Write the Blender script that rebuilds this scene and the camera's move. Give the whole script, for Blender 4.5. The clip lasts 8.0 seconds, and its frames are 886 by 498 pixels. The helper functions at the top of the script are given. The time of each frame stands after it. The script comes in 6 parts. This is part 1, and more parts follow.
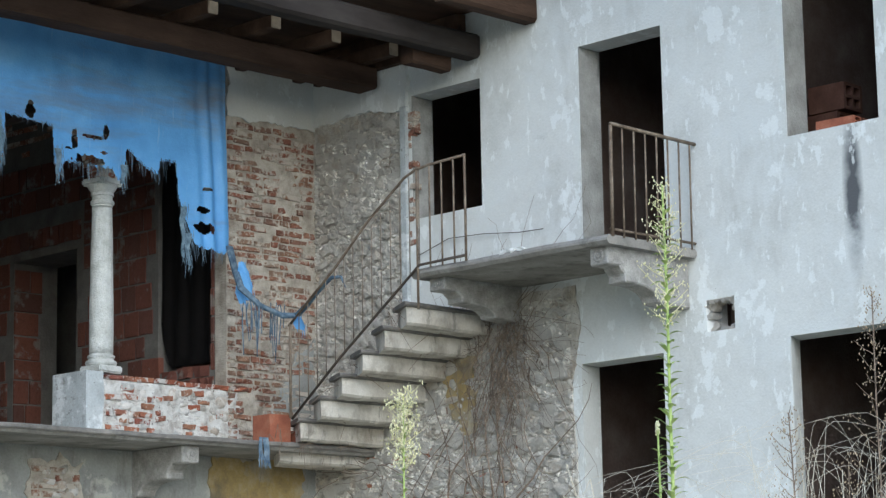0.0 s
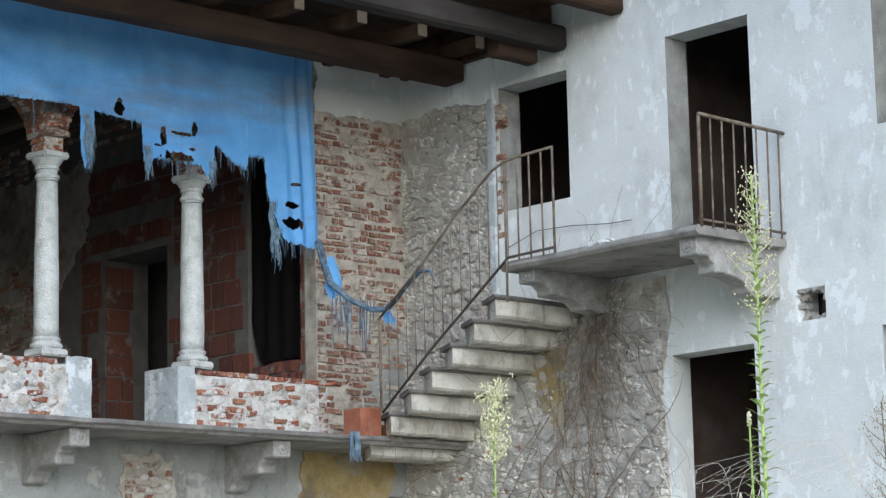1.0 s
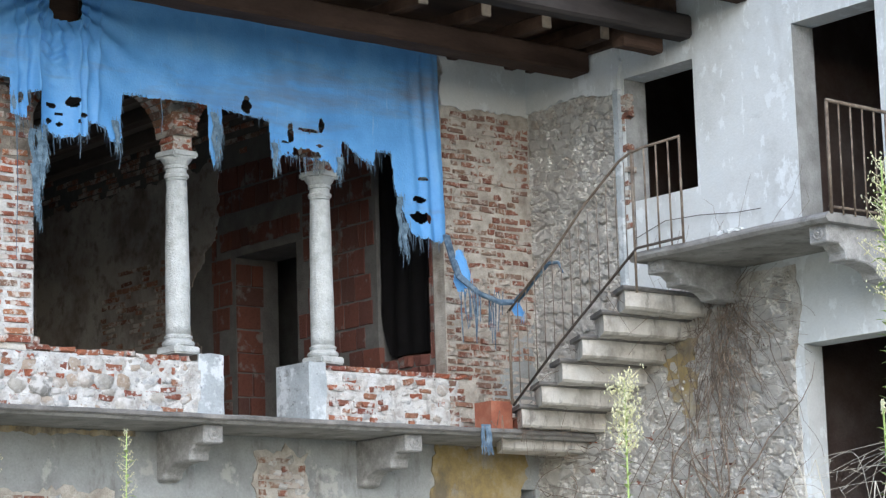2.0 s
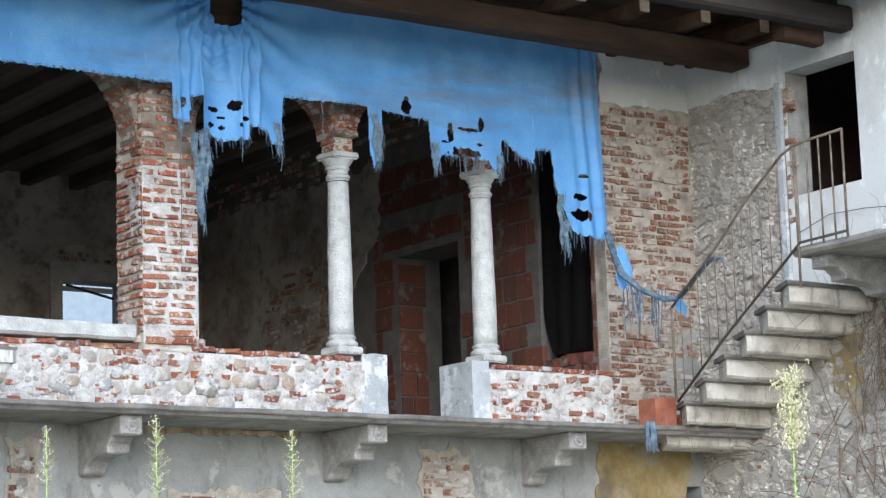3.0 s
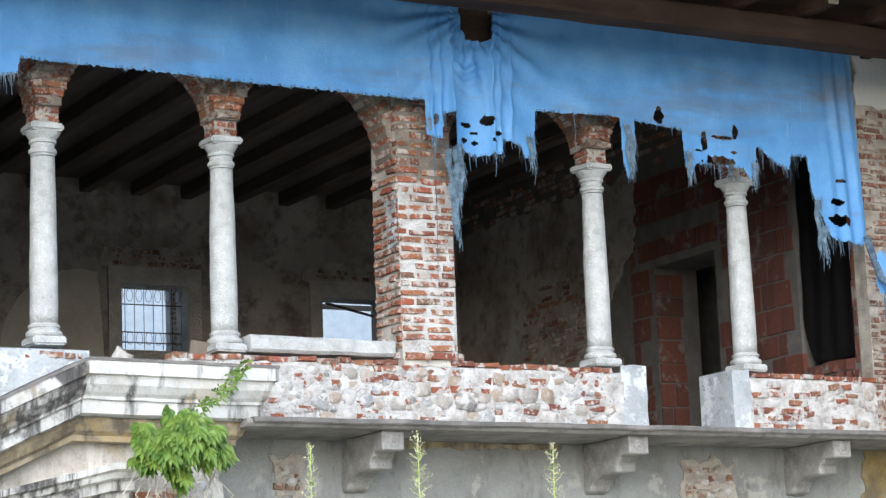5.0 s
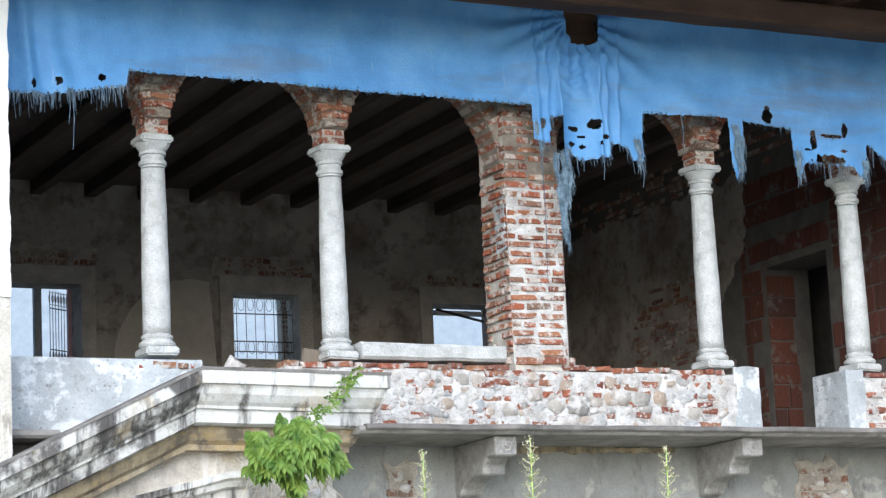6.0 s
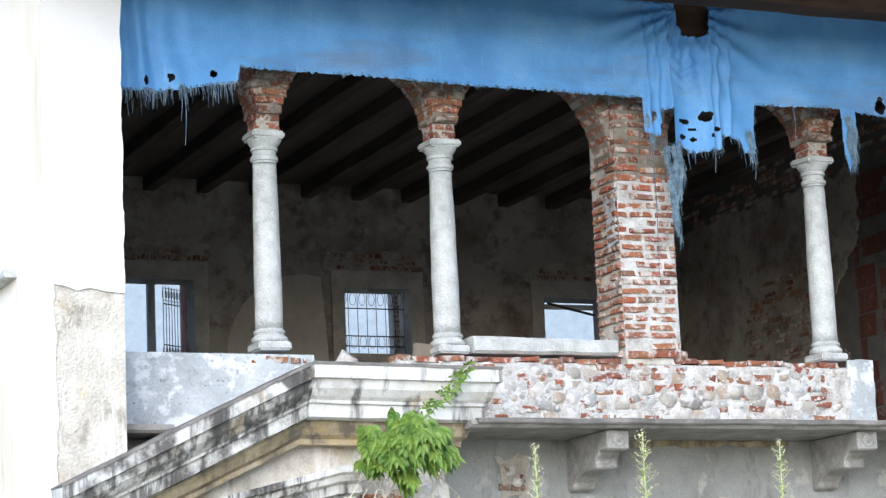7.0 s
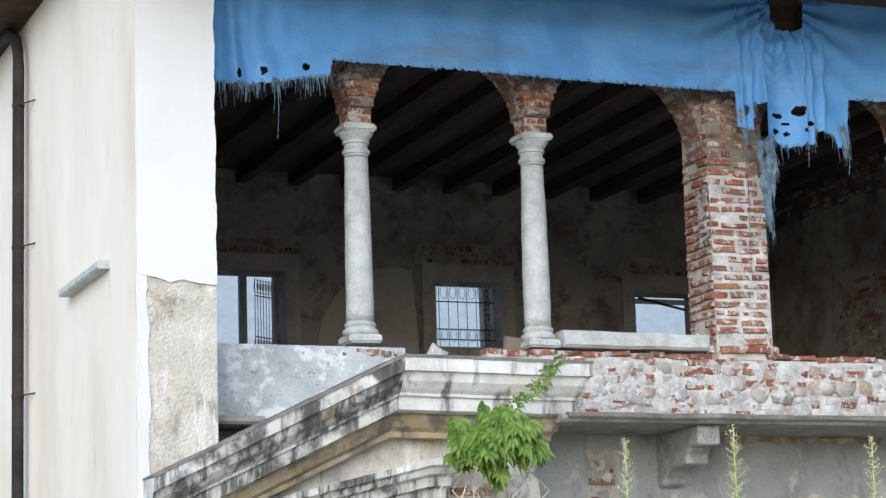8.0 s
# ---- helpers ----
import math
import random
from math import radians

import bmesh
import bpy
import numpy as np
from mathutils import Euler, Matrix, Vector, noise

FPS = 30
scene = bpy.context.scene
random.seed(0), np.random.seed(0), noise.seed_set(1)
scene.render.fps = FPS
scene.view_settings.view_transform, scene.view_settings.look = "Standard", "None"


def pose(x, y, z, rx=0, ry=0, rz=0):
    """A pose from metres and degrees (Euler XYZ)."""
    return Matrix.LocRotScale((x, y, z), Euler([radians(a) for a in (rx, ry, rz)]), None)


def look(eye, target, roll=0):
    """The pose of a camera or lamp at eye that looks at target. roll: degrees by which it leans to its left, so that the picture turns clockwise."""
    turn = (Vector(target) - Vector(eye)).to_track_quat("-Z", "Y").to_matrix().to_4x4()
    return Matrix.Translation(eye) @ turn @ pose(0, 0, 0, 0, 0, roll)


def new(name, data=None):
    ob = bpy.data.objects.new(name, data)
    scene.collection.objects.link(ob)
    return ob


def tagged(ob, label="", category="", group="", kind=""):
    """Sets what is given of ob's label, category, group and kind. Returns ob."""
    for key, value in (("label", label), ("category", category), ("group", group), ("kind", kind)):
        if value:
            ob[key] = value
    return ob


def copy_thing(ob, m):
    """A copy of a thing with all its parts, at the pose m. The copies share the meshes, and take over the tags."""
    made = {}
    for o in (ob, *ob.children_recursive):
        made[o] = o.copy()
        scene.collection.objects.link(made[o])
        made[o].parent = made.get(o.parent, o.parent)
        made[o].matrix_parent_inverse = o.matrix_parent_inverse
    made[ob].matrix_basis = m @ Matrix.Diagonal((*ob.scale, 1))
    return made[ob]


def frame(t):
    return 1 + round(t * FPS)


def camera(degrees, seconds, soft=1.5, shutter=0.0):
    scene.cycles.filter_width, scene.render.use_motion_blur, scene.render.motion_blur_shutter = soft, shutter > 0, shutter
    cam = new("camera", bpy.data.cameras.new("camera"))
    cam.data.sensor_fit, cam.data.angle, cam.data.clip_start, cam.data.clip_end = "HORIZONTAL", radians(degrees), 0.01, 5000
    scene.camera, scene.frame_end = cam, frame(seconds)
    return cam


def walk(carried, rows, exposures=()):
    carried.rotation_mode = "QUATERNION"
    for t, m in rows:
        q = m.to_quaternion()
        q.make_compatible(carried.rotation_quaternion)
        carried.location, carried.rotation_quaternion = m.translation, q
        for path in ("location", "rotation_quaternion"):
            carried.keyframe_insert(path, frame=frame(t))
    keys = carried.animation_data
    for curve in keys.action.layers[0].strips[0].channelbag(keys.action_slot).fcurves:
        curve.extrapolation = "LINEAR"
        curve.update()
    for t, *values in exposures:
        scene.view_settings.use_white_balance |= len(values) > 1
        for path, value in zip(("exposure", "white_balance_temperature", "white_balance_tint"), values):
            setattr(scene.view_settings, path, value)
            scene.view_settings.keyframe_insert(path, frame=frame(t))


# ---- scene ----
# The camera stands on one spot in the overgrown yard and pans to its left with a long lens.
EYE = (0.0, 0.0, 1.6)
cam = camera(21.15, 8.0, soft=1.35)
TURNS = [
    (0.0, 100.128, 1.015, -44.748), (0.5, 100.067, 1.244, -44.141), (1.0, 100.0, 1.287, -42.528),
    (2.5, 99.93, 1.872, -37.468), (3.0, 99.996, 1.864, -35.331), (3.5, 100.082, 2.121, -33.666),
    (4.0, 100.205, 2.456, -32.174), (4.5, 100.348, 2.352, -30.601), (5.0, 100.523, 2.217, -28.995),
    (6.5, 100.795, 2.806, -24.895), (7.0, 100.748, 2.5, -23.528), (7.5, 100.706, 2.015, -22.312),
    (8.0, 100.67, 1.779, -21.426),
]
walk(cam, [(t, pose(*EYE, rx, ry, rz)) for t, rx, ry, rz in TURNS], exposures=((0.0, 0.44, 5470, 4), (1.0, 0.53, 5480, 6), (2.5, 0.86, 5500, 9), (5.0, 0.96, 5650, 9), (6.5, 1.0, 5600, 9), (7.0, 1.0, 5600, 9), (8.0, 0.60, 5700, 8)))

# ---- light: a bright hazy sky, with a veiled sun high behind the camera ----
world = bpy.data.worlds.new("sky")
scene.world = world
world.use_nodes = True
wn = world.node_tree
sky = wn.nodes.new("ShaderNodeTexSky")
sky.sky_type, sky.sun_disc = "NISHITA", False
sky.sun_elevation, sky.sun_rotation = radians(28), radians(211)
sky.dust_density, sky.air_density = 1.8, 1.0
wn.nodes["Background"].inputs["Strength"].default_value = 0.15
wn.links.new(sky.outputs["Color"], wn.nodes["Background"].inputs["Color"])
sun_data = bpy.data.lights.new("sun", "SUN")
sun_data.energy, sun_data.angle, sun_data.color = 1.45, radians(70), (1.0, 0.985, 0.96)
sun = new("sun", sun_data)
sun.matrix_world = look((-11, -18, 11.2), (0, 0, 0))


# ---- materials ----
def mat(name, cols, scale=3.0, rough=0.85, bump=0.3, fine=40.0, stretch=(1, 1, 1), metal=0.0, coords="Object", pos=(0.3, 0.5, 0.7), fine_mix=0.25, bump_d=0.01):
    """Two scales of variation: blotches through a ramp of colours, and a fine grain in colour and relief."""
    m = bpy.data.materials.new(name)
    m.use_nodes = True
    n, l = m.node_tree.nodes, m.node_tree.links
    b = n["Principled BSDF"]
    b.inputs["Roughness"].default_value, b.inputs["Metallic"].default_value = rough, metal
    tc, mp = n.new("ShaderNodeTexCoord"), n.new("ShaderNodeMapping")
    mp.inputs["Scale"].default_value = stretch
    l.new(tc.outputs[coords], mp.inputs["Vector"])
    big, small = n.new("ShaderNodeTexNoise"), n.new("ShaderNodeTexNoise")
    for t, s, d in ((big, scale, 6.0), (small, fine, 4.0)):
        t.inputs["Scale"].default_value, t.inputs["Detail"].default_value = s, d
        l.new(mp.outputs["Vector"], t.inputs["Vector"])
    big.inputs["Roughness"].default_value = 0.62
    ramp = n.new("ShaderNodeValToRGB")
    el = ramp.color_ramp.elements
    while len(el) < len(cols):
        el.new(0.5)
    for e, p, c in zip(el, pos if len(cols) == len(pos) else np.linspace(0.3, 0.7, len(cols)), cols):
        e.position, e.color = float(p), (*c, 1)
    l.new(big.outputs["Fac"], ramp.inputs["Fac"])
    mix = n.new("ShaderNodeMix")
    mix.data_type, mix.blend_type = "RGBA", "OVERLAY"
    mix.inputs[0].default_value = fine_mix
    l.new(ramp.outputs["Color"], mix.inputs[6])
    l.new(small.outputs["Color"], mix.inputs[7])
    hsv = n.new("ShaderNodeHueSaturation")
    hsv.name = "tone"
    l.new(mix.outputs[2], hsv.inputs["Color"])
    # overlay with a coloured grain would tint: take its grey only
    bw = n.new("ShaderNodeRGBToBW")
    l.new(small.outputs["Color"], bw.inputs["Color"])
    l.new(bw.outputs["Val"], mix.inputs[7])
    l.new(hsv.outputs["Color"], b.inputs["Base Color"])
    if bump:
        bp = n.new("ShaderNodeBump")
        bp.inputs["Strength"].default_value, bp.inputs["Distance"].default_value = bump, bump_d
        add = n.new("ShaderNodeMath")
        add.operation = "ADD"
        l.new(small.outputs["Fac"], add.inputs[0])
        l.new(big.outputs["Fac"], add.inputs[1])
        l.new(add.outputs[0], bp.inputs["Height"])
        l.new(bp.outputs["Normal"], b.inputs["Normal"])
    return m


def layer(m, col, scale, lo, hi, amount=1.0, stretch=(1, 1, 1), detail=6.0, coords="Object", seed=0.0):
    """Lays a stain or a coat over a material, where a noise of its own rises past lo."""
    n, l = m.node_tree.nodes, m.node_tree.links
    b = n["Principled BSDF"]
    old = b.inputs["Base Color"].links[0].from_socket
    if coords == "Position":
        src = n.new("ShaderNodeNewGeometry").outputs["Position"]
    else:
        src = n.new("ShaderNodeTexCoord").outputs[coords]
    mp, t = n.new("ShaderNodeMapping"), n.new("ShaderNodeTexNoise")
    mp.inputs["Scale"].default_value = stretch
    mp.inputs["Location"].default_value = (seed, seed * 1.7, seed * 0.3)
    t.inputs["Scale"].default_value, t.inputs["Detail"].default_value = scale, detail
    t.inputs["Roughness"].default_value = 0.65
    r = n.new("ShaderNodeMapRange")
    r.inputs["From Min"].default_value, r.inputs["From Max"].default_value = lo, hi
    r.inputs["To Max"].default_value = amount
    mix = n.new("ShaderNodeMix")
    mix.data_type = "RGBA"
    mix.inputs[7].default_value = (*col, 1)
    l.new(src, mp.inputs["Vector"])
    l.new(mp.outputs["Vector"], t.inputs["Vector"])
    l.new(t.outputs["Fac"], r.inputs["Value"])
    l.new(r.outputs["Result"], mix.inputs[0])
    l.new(old, mix.inputs[6])
    l.new(mix.outputs[2], b.inputs["Base Color"])
    return m


def by_piece(m, cols):
    """Gives each piece its own tone out of a ramp, by the object's random number, under the grain."""
    n, l = m.node_tree.nodes, m.node_tree.links
    info, ramp = n.new("ShaderNodeObjectInfo"), n.new("ShaderNodeValToRGB")
    el = ramp.color_ramp.elements
    while len(el) < len(cols):
        el.new(0.5)
    for e, p, c in zip(el, np.linspace(0, 1, len(cols)), cols):
        e.position, e.color = float(p), (*c, 1)
    l.new(info.outputs["Random"], ramp.inputs["Fac"])
    b = n["Principled BSDF"]
    mix = n.new("ShaderNodeMix")
    mix.data_type, mix.blend_type = "RGBA", "MULTIPLY"
    mix.inputs[0].default_value = 1.0
    old = b.inputs["Base Color"].links[0].from_socket
    l.new(old, mix.inputs[6])
    l.new(ramp.outputs["Color"], mix.inputs[7])
    l.new(mix.outputs[2], b.inputs["Base Color"])
    return m


def soot(m, centre, radii, col):
    """A smoke stain on a wall that faces -x: an upright smear round (y, z)."""
    n, l = m.node_tree.nodes, m.node_tree.links
    b = n["Principled BSDF"]
    old = b.inputs["Base Color"].links[0].from_socket
    tc, mp, g = n.new("ShaderNodeTexCoord"), n.new("ShaderNodeMapping"), n.new("ShaderNodeTexGradient")
    g.gradient_type = "SPHERICAL"
    mp.inputs["Scale"].default_value = (0.0, 1 / radii[0], 1 / radii[1])
    mp.inputs["Location"].default_value = (0, -centre[0] / radii[0], -centre[1] / radii[1])
    t, mu, mix = n.new("ShaderNodeTexNoise"), n.new("ShaderNodeMath"), n.new("ShaderNodeMix")
    t.inputs["Scale"].default_value = 6
    mu.operation, mix.data_type = "MULTIPLY", "RGBA"
    mu.use_clamp = True
    mul = n.new("ShaderNodeMath")
    mul.operation = "MULTIPLY"
    mul.inputs[1].default_value = 3.0
    l.new(tc.outputs["Object"], mp.inputs["Vector"])
    l.new(tc.outputs["Object"], t.inputs["Vector"])
    l.new(mp.outputs["Vector"], g.inputs["Vector"])
    l.new(g.outputs["Fac"], mul.inputs[0])
    l.new(mul.outputs[0], mu.inputs[0])
    l.new(t.outputs["Fac"], mu.inputs[1])
    l.new(mu.outputs[0], mix.inputs[0])
    l.new(old, mix.inputs[6])
    mix.inputs[7].default_value = (*col, 1)
    l.new(mix.outputs[2], b.inputs["Base Color"])
    return m


plaster = mat("grey_lime_plaster", [(0.53, 0.54, 0.525), (0.61, 0.62, 0.61), (0.66, 0.675, 0.665)], 1.6, 0.92, 0.3, 45)
soot(plaster, (10.93, 5.33), (0.11, 0.80), (0.10, 0.105, 0.115))
layer(plaster, (0.64, 0.665, 0.67), 1.3, 0.47, 0.62, 0.7, seed=5)
layer(plaster, (0.76, 0.785, 0.79), 3.2, 0.585, 0.61, 0.7, (1, 1, 0.8), seed=3)
layer(plaster, (0.80, 0.825, 0.83), 7, 0.595, 0.625, 0.6, (1, 1.2, 0.5), seed=13)
layer(plaster, (0.26, 0.26, 0.255), 24, 0.70, 0.74, 0.8, seed=17)
layer(plaster, (0.38, 0.38, 0.37), 5, 0.62, 0.74, 0.3, (1, 0.5, 1.6), seed=19)
layer(plaster, (0.33, 0.32, 0.295), 1.6, 0.57, 0.75, 0.5, (1, 1, 0.35), seed=8)
mortar = mat("old_lime_mortar", [(0.40, 0.36, 0.31), (0.56, 0.53, 0.47), (0.70, 0.67, 0.62)], 5.0, 0.95, 0.9, 60, bump_d=0.02)
dark_mortar = mat("grimy_brown_mortar", [(0.15, 0.125, 0.10), (0.25, 0.215, 0.175), (0.36, 0.32, 0.265)], 6.0, 0.95, 0.9, 60, bump_d=0.02)
tan_mortar = mat("tan_crumbling_mortar", [(0.25, 0.215, 0.175), (0.42, 0.38, 0.325), (0.57, 0.53, 0.47)], 5.0, 0.95, 0.9, 60, bump_d=0.02)
grey_mortar = mat("grey_rubble_mortar", [(0.34, 0.305, 0.26), (0.58, 0.55, 0.50), (0.76, 0.735, 0.69)], 6.0, 0.95, 1.0, 45, bump_d=0.03)
layer(grey_mortar, (0.14, 0.115, 0.09), 22, 0.60, 0.67, 0.8, coords="Position", seed=8)
layer(grey_mortar, (0.40, 0.33, 0.25), 4, 0.55, 0.66, 0.5, coords="Position", seed=28)
pale_mortar = mat("pale_lime_mortar", [(0.34, 0.31, 0.285), (0.55, 0.54, 0.52), (0.69, 0.685, 0.67)], 7.0, 0.95, 0.9, 60, bump_d=0.02)
layer(pale_mortar, (0.12, 0.10, 0.085), 24, 0.61, 0.67, 0.85, coords="Position", seed=8)
layer(pale_mortar, (0.38, 0.24, 0.18), 8, 0.60, 0.68, 0.5, coords="Position", seed=18)
brick = mat("old_red_brick", [(0.62, 0.55, 0.5), (1, 0.95, 0.9), (1, 1, 1)], 14, 0.92, 0.7, 90, coords="Object")
by_piece(brick, [(0.17, 0.07, 0.048), (0.36, 0.115, 0.062), (0.42, 0.20, 0.105), (0.25, 0.16, 0.115), (0.44, 0.14, 0.075), (0.22, 0.095, 0.07), (0.38, 0.17, 0.09)])
layer(brick, (0.66, 0.63, 0.58), 9, 0.50, 0.59, 0.85, coords="Position", seed=2)
layer(brick, (0.62, 0.58, 0.52), 32, 0.58, 0.63, 0.75, coords="Position", seed=22)
lime_brick = mat("limed_brick", [(0.62, 0.55, 0.5), (1, 0.95, 0.9), (1, 1, 1)], 14, 0.92, 0.7, 90)
by_piece(lime_brick, [(0.17, 0.085, 0.062), (0.29, 0.125, 0.085), (0.31, 0.185, 0.125), (0.27, 0.20, 0.155), (0.30, 0.135, 0.09), (0.22, 0.15, 0.12)])
layer(lime_brick, (0.52, 0.48, 0.42), 5.5, 0.49, 0.57, 0.9, coords="Position", seed=5)
layer(lime_brick, (0.48, 0.44, 0.38), 26, 0.55, 0.62, 0.75, coords="Position", seed=15)
wash_brick = mat("washed_out_brick", [(0.62, 0.55, 0.5), (1, 0.95, 0.9), (1, 1, 1)], 14, 0.92, 0.8, 90)
by_piece(wash_brick, [(0.30, 0.10, 0.06), (0.42, 0.15, 0.08), (0.36, 0.20, 0.13), (0.26, 0.09, 0.065), (0.40, 0.17, 0.10)])
layer(wash_brick, (0.66, 0.645, 0.62), 9, 0.51, 0.57, 0.92, coords="Position", seed=6)
layer(wash_brick, (0.60, 0.58, 0.55), 30, 0.60, 0.65, 0.7, coords="Position", seed=16)
stone = mat("river_stone", [(0.7, 0.7, 0.7), (0.95, 0.95, 0.95), (1, 1, 1)], 8, 0.9, 0.6, 70)
by_piece(stone, [(0.30, 0.29, 0.27), (0.46, 0.43, 0.38), (0.36, 0.38, 0.40), (0.52, 0.50, 0.46), (0.40, 0.31, 0.23), (0.55, 0.53, 0.50)])
layer(stone, (0.62, 0.60, 0.575), 8, 0.47, 0.56, 0.9, coords="Position", seed=4)
rubble = mat("grey_field_stone", [(0.7, 0.7, 0.7), (0.95, 0.95, 0.95), (1, 1, 1)], 8, 0.95, 0.9, 50, bump_d=0.02)
by_piece(rubble, [(0.46, 0.43, 0.385), (0.66, 0.625, 0.57), (0.56, 0.54, 0.505), (0.74, 0.705, 0.65), (0.56, 0.49, 0.41), (0.68, 0.655, 0.61)])
layer(rubble, (0.64, 0.61, 0.56), 7, 0.44, 0.56, 0.9, coords="Position", seed=6)
# blocks and cement are coloured darker to carry the shade inside the loggia
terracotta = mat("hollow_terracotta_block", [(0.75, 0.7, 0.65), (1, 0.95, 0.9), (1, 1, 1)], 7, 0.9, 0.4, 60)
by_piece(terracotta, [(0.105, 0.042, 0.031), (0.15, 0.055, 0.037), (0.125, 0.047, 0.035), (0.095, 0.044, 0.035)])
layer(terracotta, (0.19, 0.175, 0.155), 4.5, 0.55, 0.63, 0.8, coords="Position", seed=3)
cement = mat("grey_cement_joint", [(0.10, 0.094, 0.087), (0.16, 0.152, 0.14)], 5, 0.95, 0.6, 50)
dusty_floor = mat("dusty_pale_screed", [(0.26, 0.245, 0.22), (0.35, 0.335, 0.31), (0.43, 0.41, 0.38)], 2, 0.95, 0.4, 50)
raw_cement = mat("raw_cement_reveal", [(0.20, 0.20, 0.19), (0.29, 0.29, 0.28), (0.37, 0.37, 0.36)], 4, 0.93, 0.5, 55, bump_d=0.015)
layer(raw_cement, (0.12, 0.115, 0.105), 3, 0.54, 0.68, 0.6, (1, 1, 0.4), seed=4)
granite = mat("weathered_granite", [(0.37, 0.38, 0.365), (0.50, 0.515, 0.505), (0.60, 0.615, 0.61)], 7.0, 0.88, 0.6, 60, fine_mix=0.28, bump_d=0.02)
layer(granite, (0.36, 0.35, 0.31), 5, 0.56, 0.70, 0.6, (1, 1, 0.4), seed=5)
corbel_stone = mat("grimy_granite", [(0.21, 0.205, 0.19), (0.31, 0.30, 0.285), (0.42, 0.41, 0.395)], 8.0, 0.9, 0.6, 60, fine_mix=0.4, bump_d=0.02)
slab_stone = mat("stained_stone_slab", [(0.15, 0.142, 0.13), (0.24, 0.228, 0.21), (0.33, 0.318, 0.30)], 2.2, 0.88, 0.4, 60)
layer(slab_stone, (0.10, 0.095, 0.085), 5, 0.52, 0.66, 0.7, (1, 1, 1), seed=7)
step_stone = mat("limewashed_stone_step", [(0.38, 0.345, 0.295), (0.56, 0.53, 0.48), (0.68, 0.655, 0.61)], 3.0, 0.88, 0.4, 60)
layer(step_stone, (0.23, 0.205, 0.17), 4.0, 0.50, 0.66, 0.7, (1, 1, 0.6), seed=1)
layer(step_stone, (0.12, 0.11, 0.095), 11, 0.57, 0.68, 0.6, (1, 1, 0.3), seed=41)
# dark stone: shadow gap on the stair treads, weathering and lichen on other edges
tread_stone = mat("blackened_tread_stone", [(0.10, 0.095, 0.085), (0.16, 0.15, 0.14), (0.25, 0.235, 0.215)], 5, 0.9, 0.5, 60)
wood = mat("dark_weathered_timber", [(0.028, 0.018, 0.013), (0.055, 0.034, 0.024), (0.09, 0.056, 0.039)], 3.5, 0.75, 0.5, 60, (0.25, 1, 1))
ceiling_boards = mat("dusty_ceiling_boards", [(0.085, 0.07, 0.062), (0.125, 0.106, 0.093), (0.165, 0.142, 0.125)], 3.5, 0.9, 0.3, 60, (1, 0.25, 1))
wood_y = mat("old_rafter_timber", [(0.06, 0.049, 0.042), (0.09, 0.075, 0.064), (0.125, 0.105, 0.09)], 3.5, 0.8, 0.4, 60, (1, 0.25, 1))
end_grain = mat("pale_end_grain", [(0.22, 0.18, 0.14), (0.33, 0.28, 0.22)], 12, 0.85, 0.3, 80)
zinc = mat("dark_metal_gutter", [(0.018, 0.015, 0.014), (0.032, 0.027, 0.025), (0.05, 0.044, 0.04)], 3, 0.72, 0.15, 30, (0.3, 1, 1))
for m in (wood, zinc, wood_y):
    m.node_tree.nodes["Principled BSDF"].inputs["Specular IOR Level"].default_value = 0.12
iron = mat("rusty_pale_painted_iron", [(0.07, 0.048, 0.032), (0.14, 0.105, 0.075), (0.24, 0.20, 0.15)], 9, 0.7, 0.2, 60)
dark_iron = mat("dark_iron", [(0.035, 0.028, 0.022), (0.075, 0.055, 0.042)], 9, 0.65, 0.2, 60)
white_render = mat("white_painted_render", [(0.60, 0.59, 0.57), (0.66, 0.655, 0.645), (0.69, 0.69, 0.685)], 0.7, 0.9, 0.12, 50, fine_mix=0.08)
cream_render = mat("cream_stained_render", [(0.68, 0.595, 0.48), (0.80, 0.73, 0.62), (0.85, 0.79, 0.70)], 0.8, 0.9, 0.15, 50, (1, 1, 0.4), fine_mix=0.1)
layer(cream_render, (0.45, 0.34, 0.23), 7, 0.60, 0.74, 0.5, (1, 1, 0.22), seed=2)
raw_render = mat("bare_sandy_render", [(0.40, 0.365, 0.305), (0.54, 0.505, 0.44), (0.64, 0.60, 0.53)], 5, 0.95, 0.9, 45, bump_d=0.02)
layer(raw_render, (0.20, 0.17, 0.13), 6, 0.55, 0.68, 0.6, (1, 1, 0.7), seed=7)
layer(raw_render, (0.72, 0.70, 0.66), 7, 0.56, 0.62, 0.7, (1, 1, 0.16), seed=3)
layer(raw_render, (0.52, 0.39, 0.2), 3, 0.56, 0.66, 0.5, seed=9)
cornice_white = mat("stained_white_cornice", [(0.42, 0.405, 0.37), (0.60, 0.595, 0.57), (0.72, 0.725, 0.715)], 3.0, 0.9, 0.35, 50)
layer(cornice_white, (0.06, 0.056, 0.052), 6, 0.53, 0.66, 0.9, (1, 1, 0.16), seed=4)
layer(cornice_white, (0.55, 0.44, 0.27), 4, 0.56, 0.68, 0.5, (1, 1, 0.4), seed=12)
cornice_black = mat("water_stained_cornice", [(0.36, 0.345, 0.31), (0.52, 0.51, 0.48), (0.64, 0.64, 0.62)], 3.0, 0.9, 0.35, 50)
layer(cornice_black, (0.055, 0.05, 0.047), 3.2, 0.46, 0.58, 0.9, (1, 1, 0.9), seed=21)
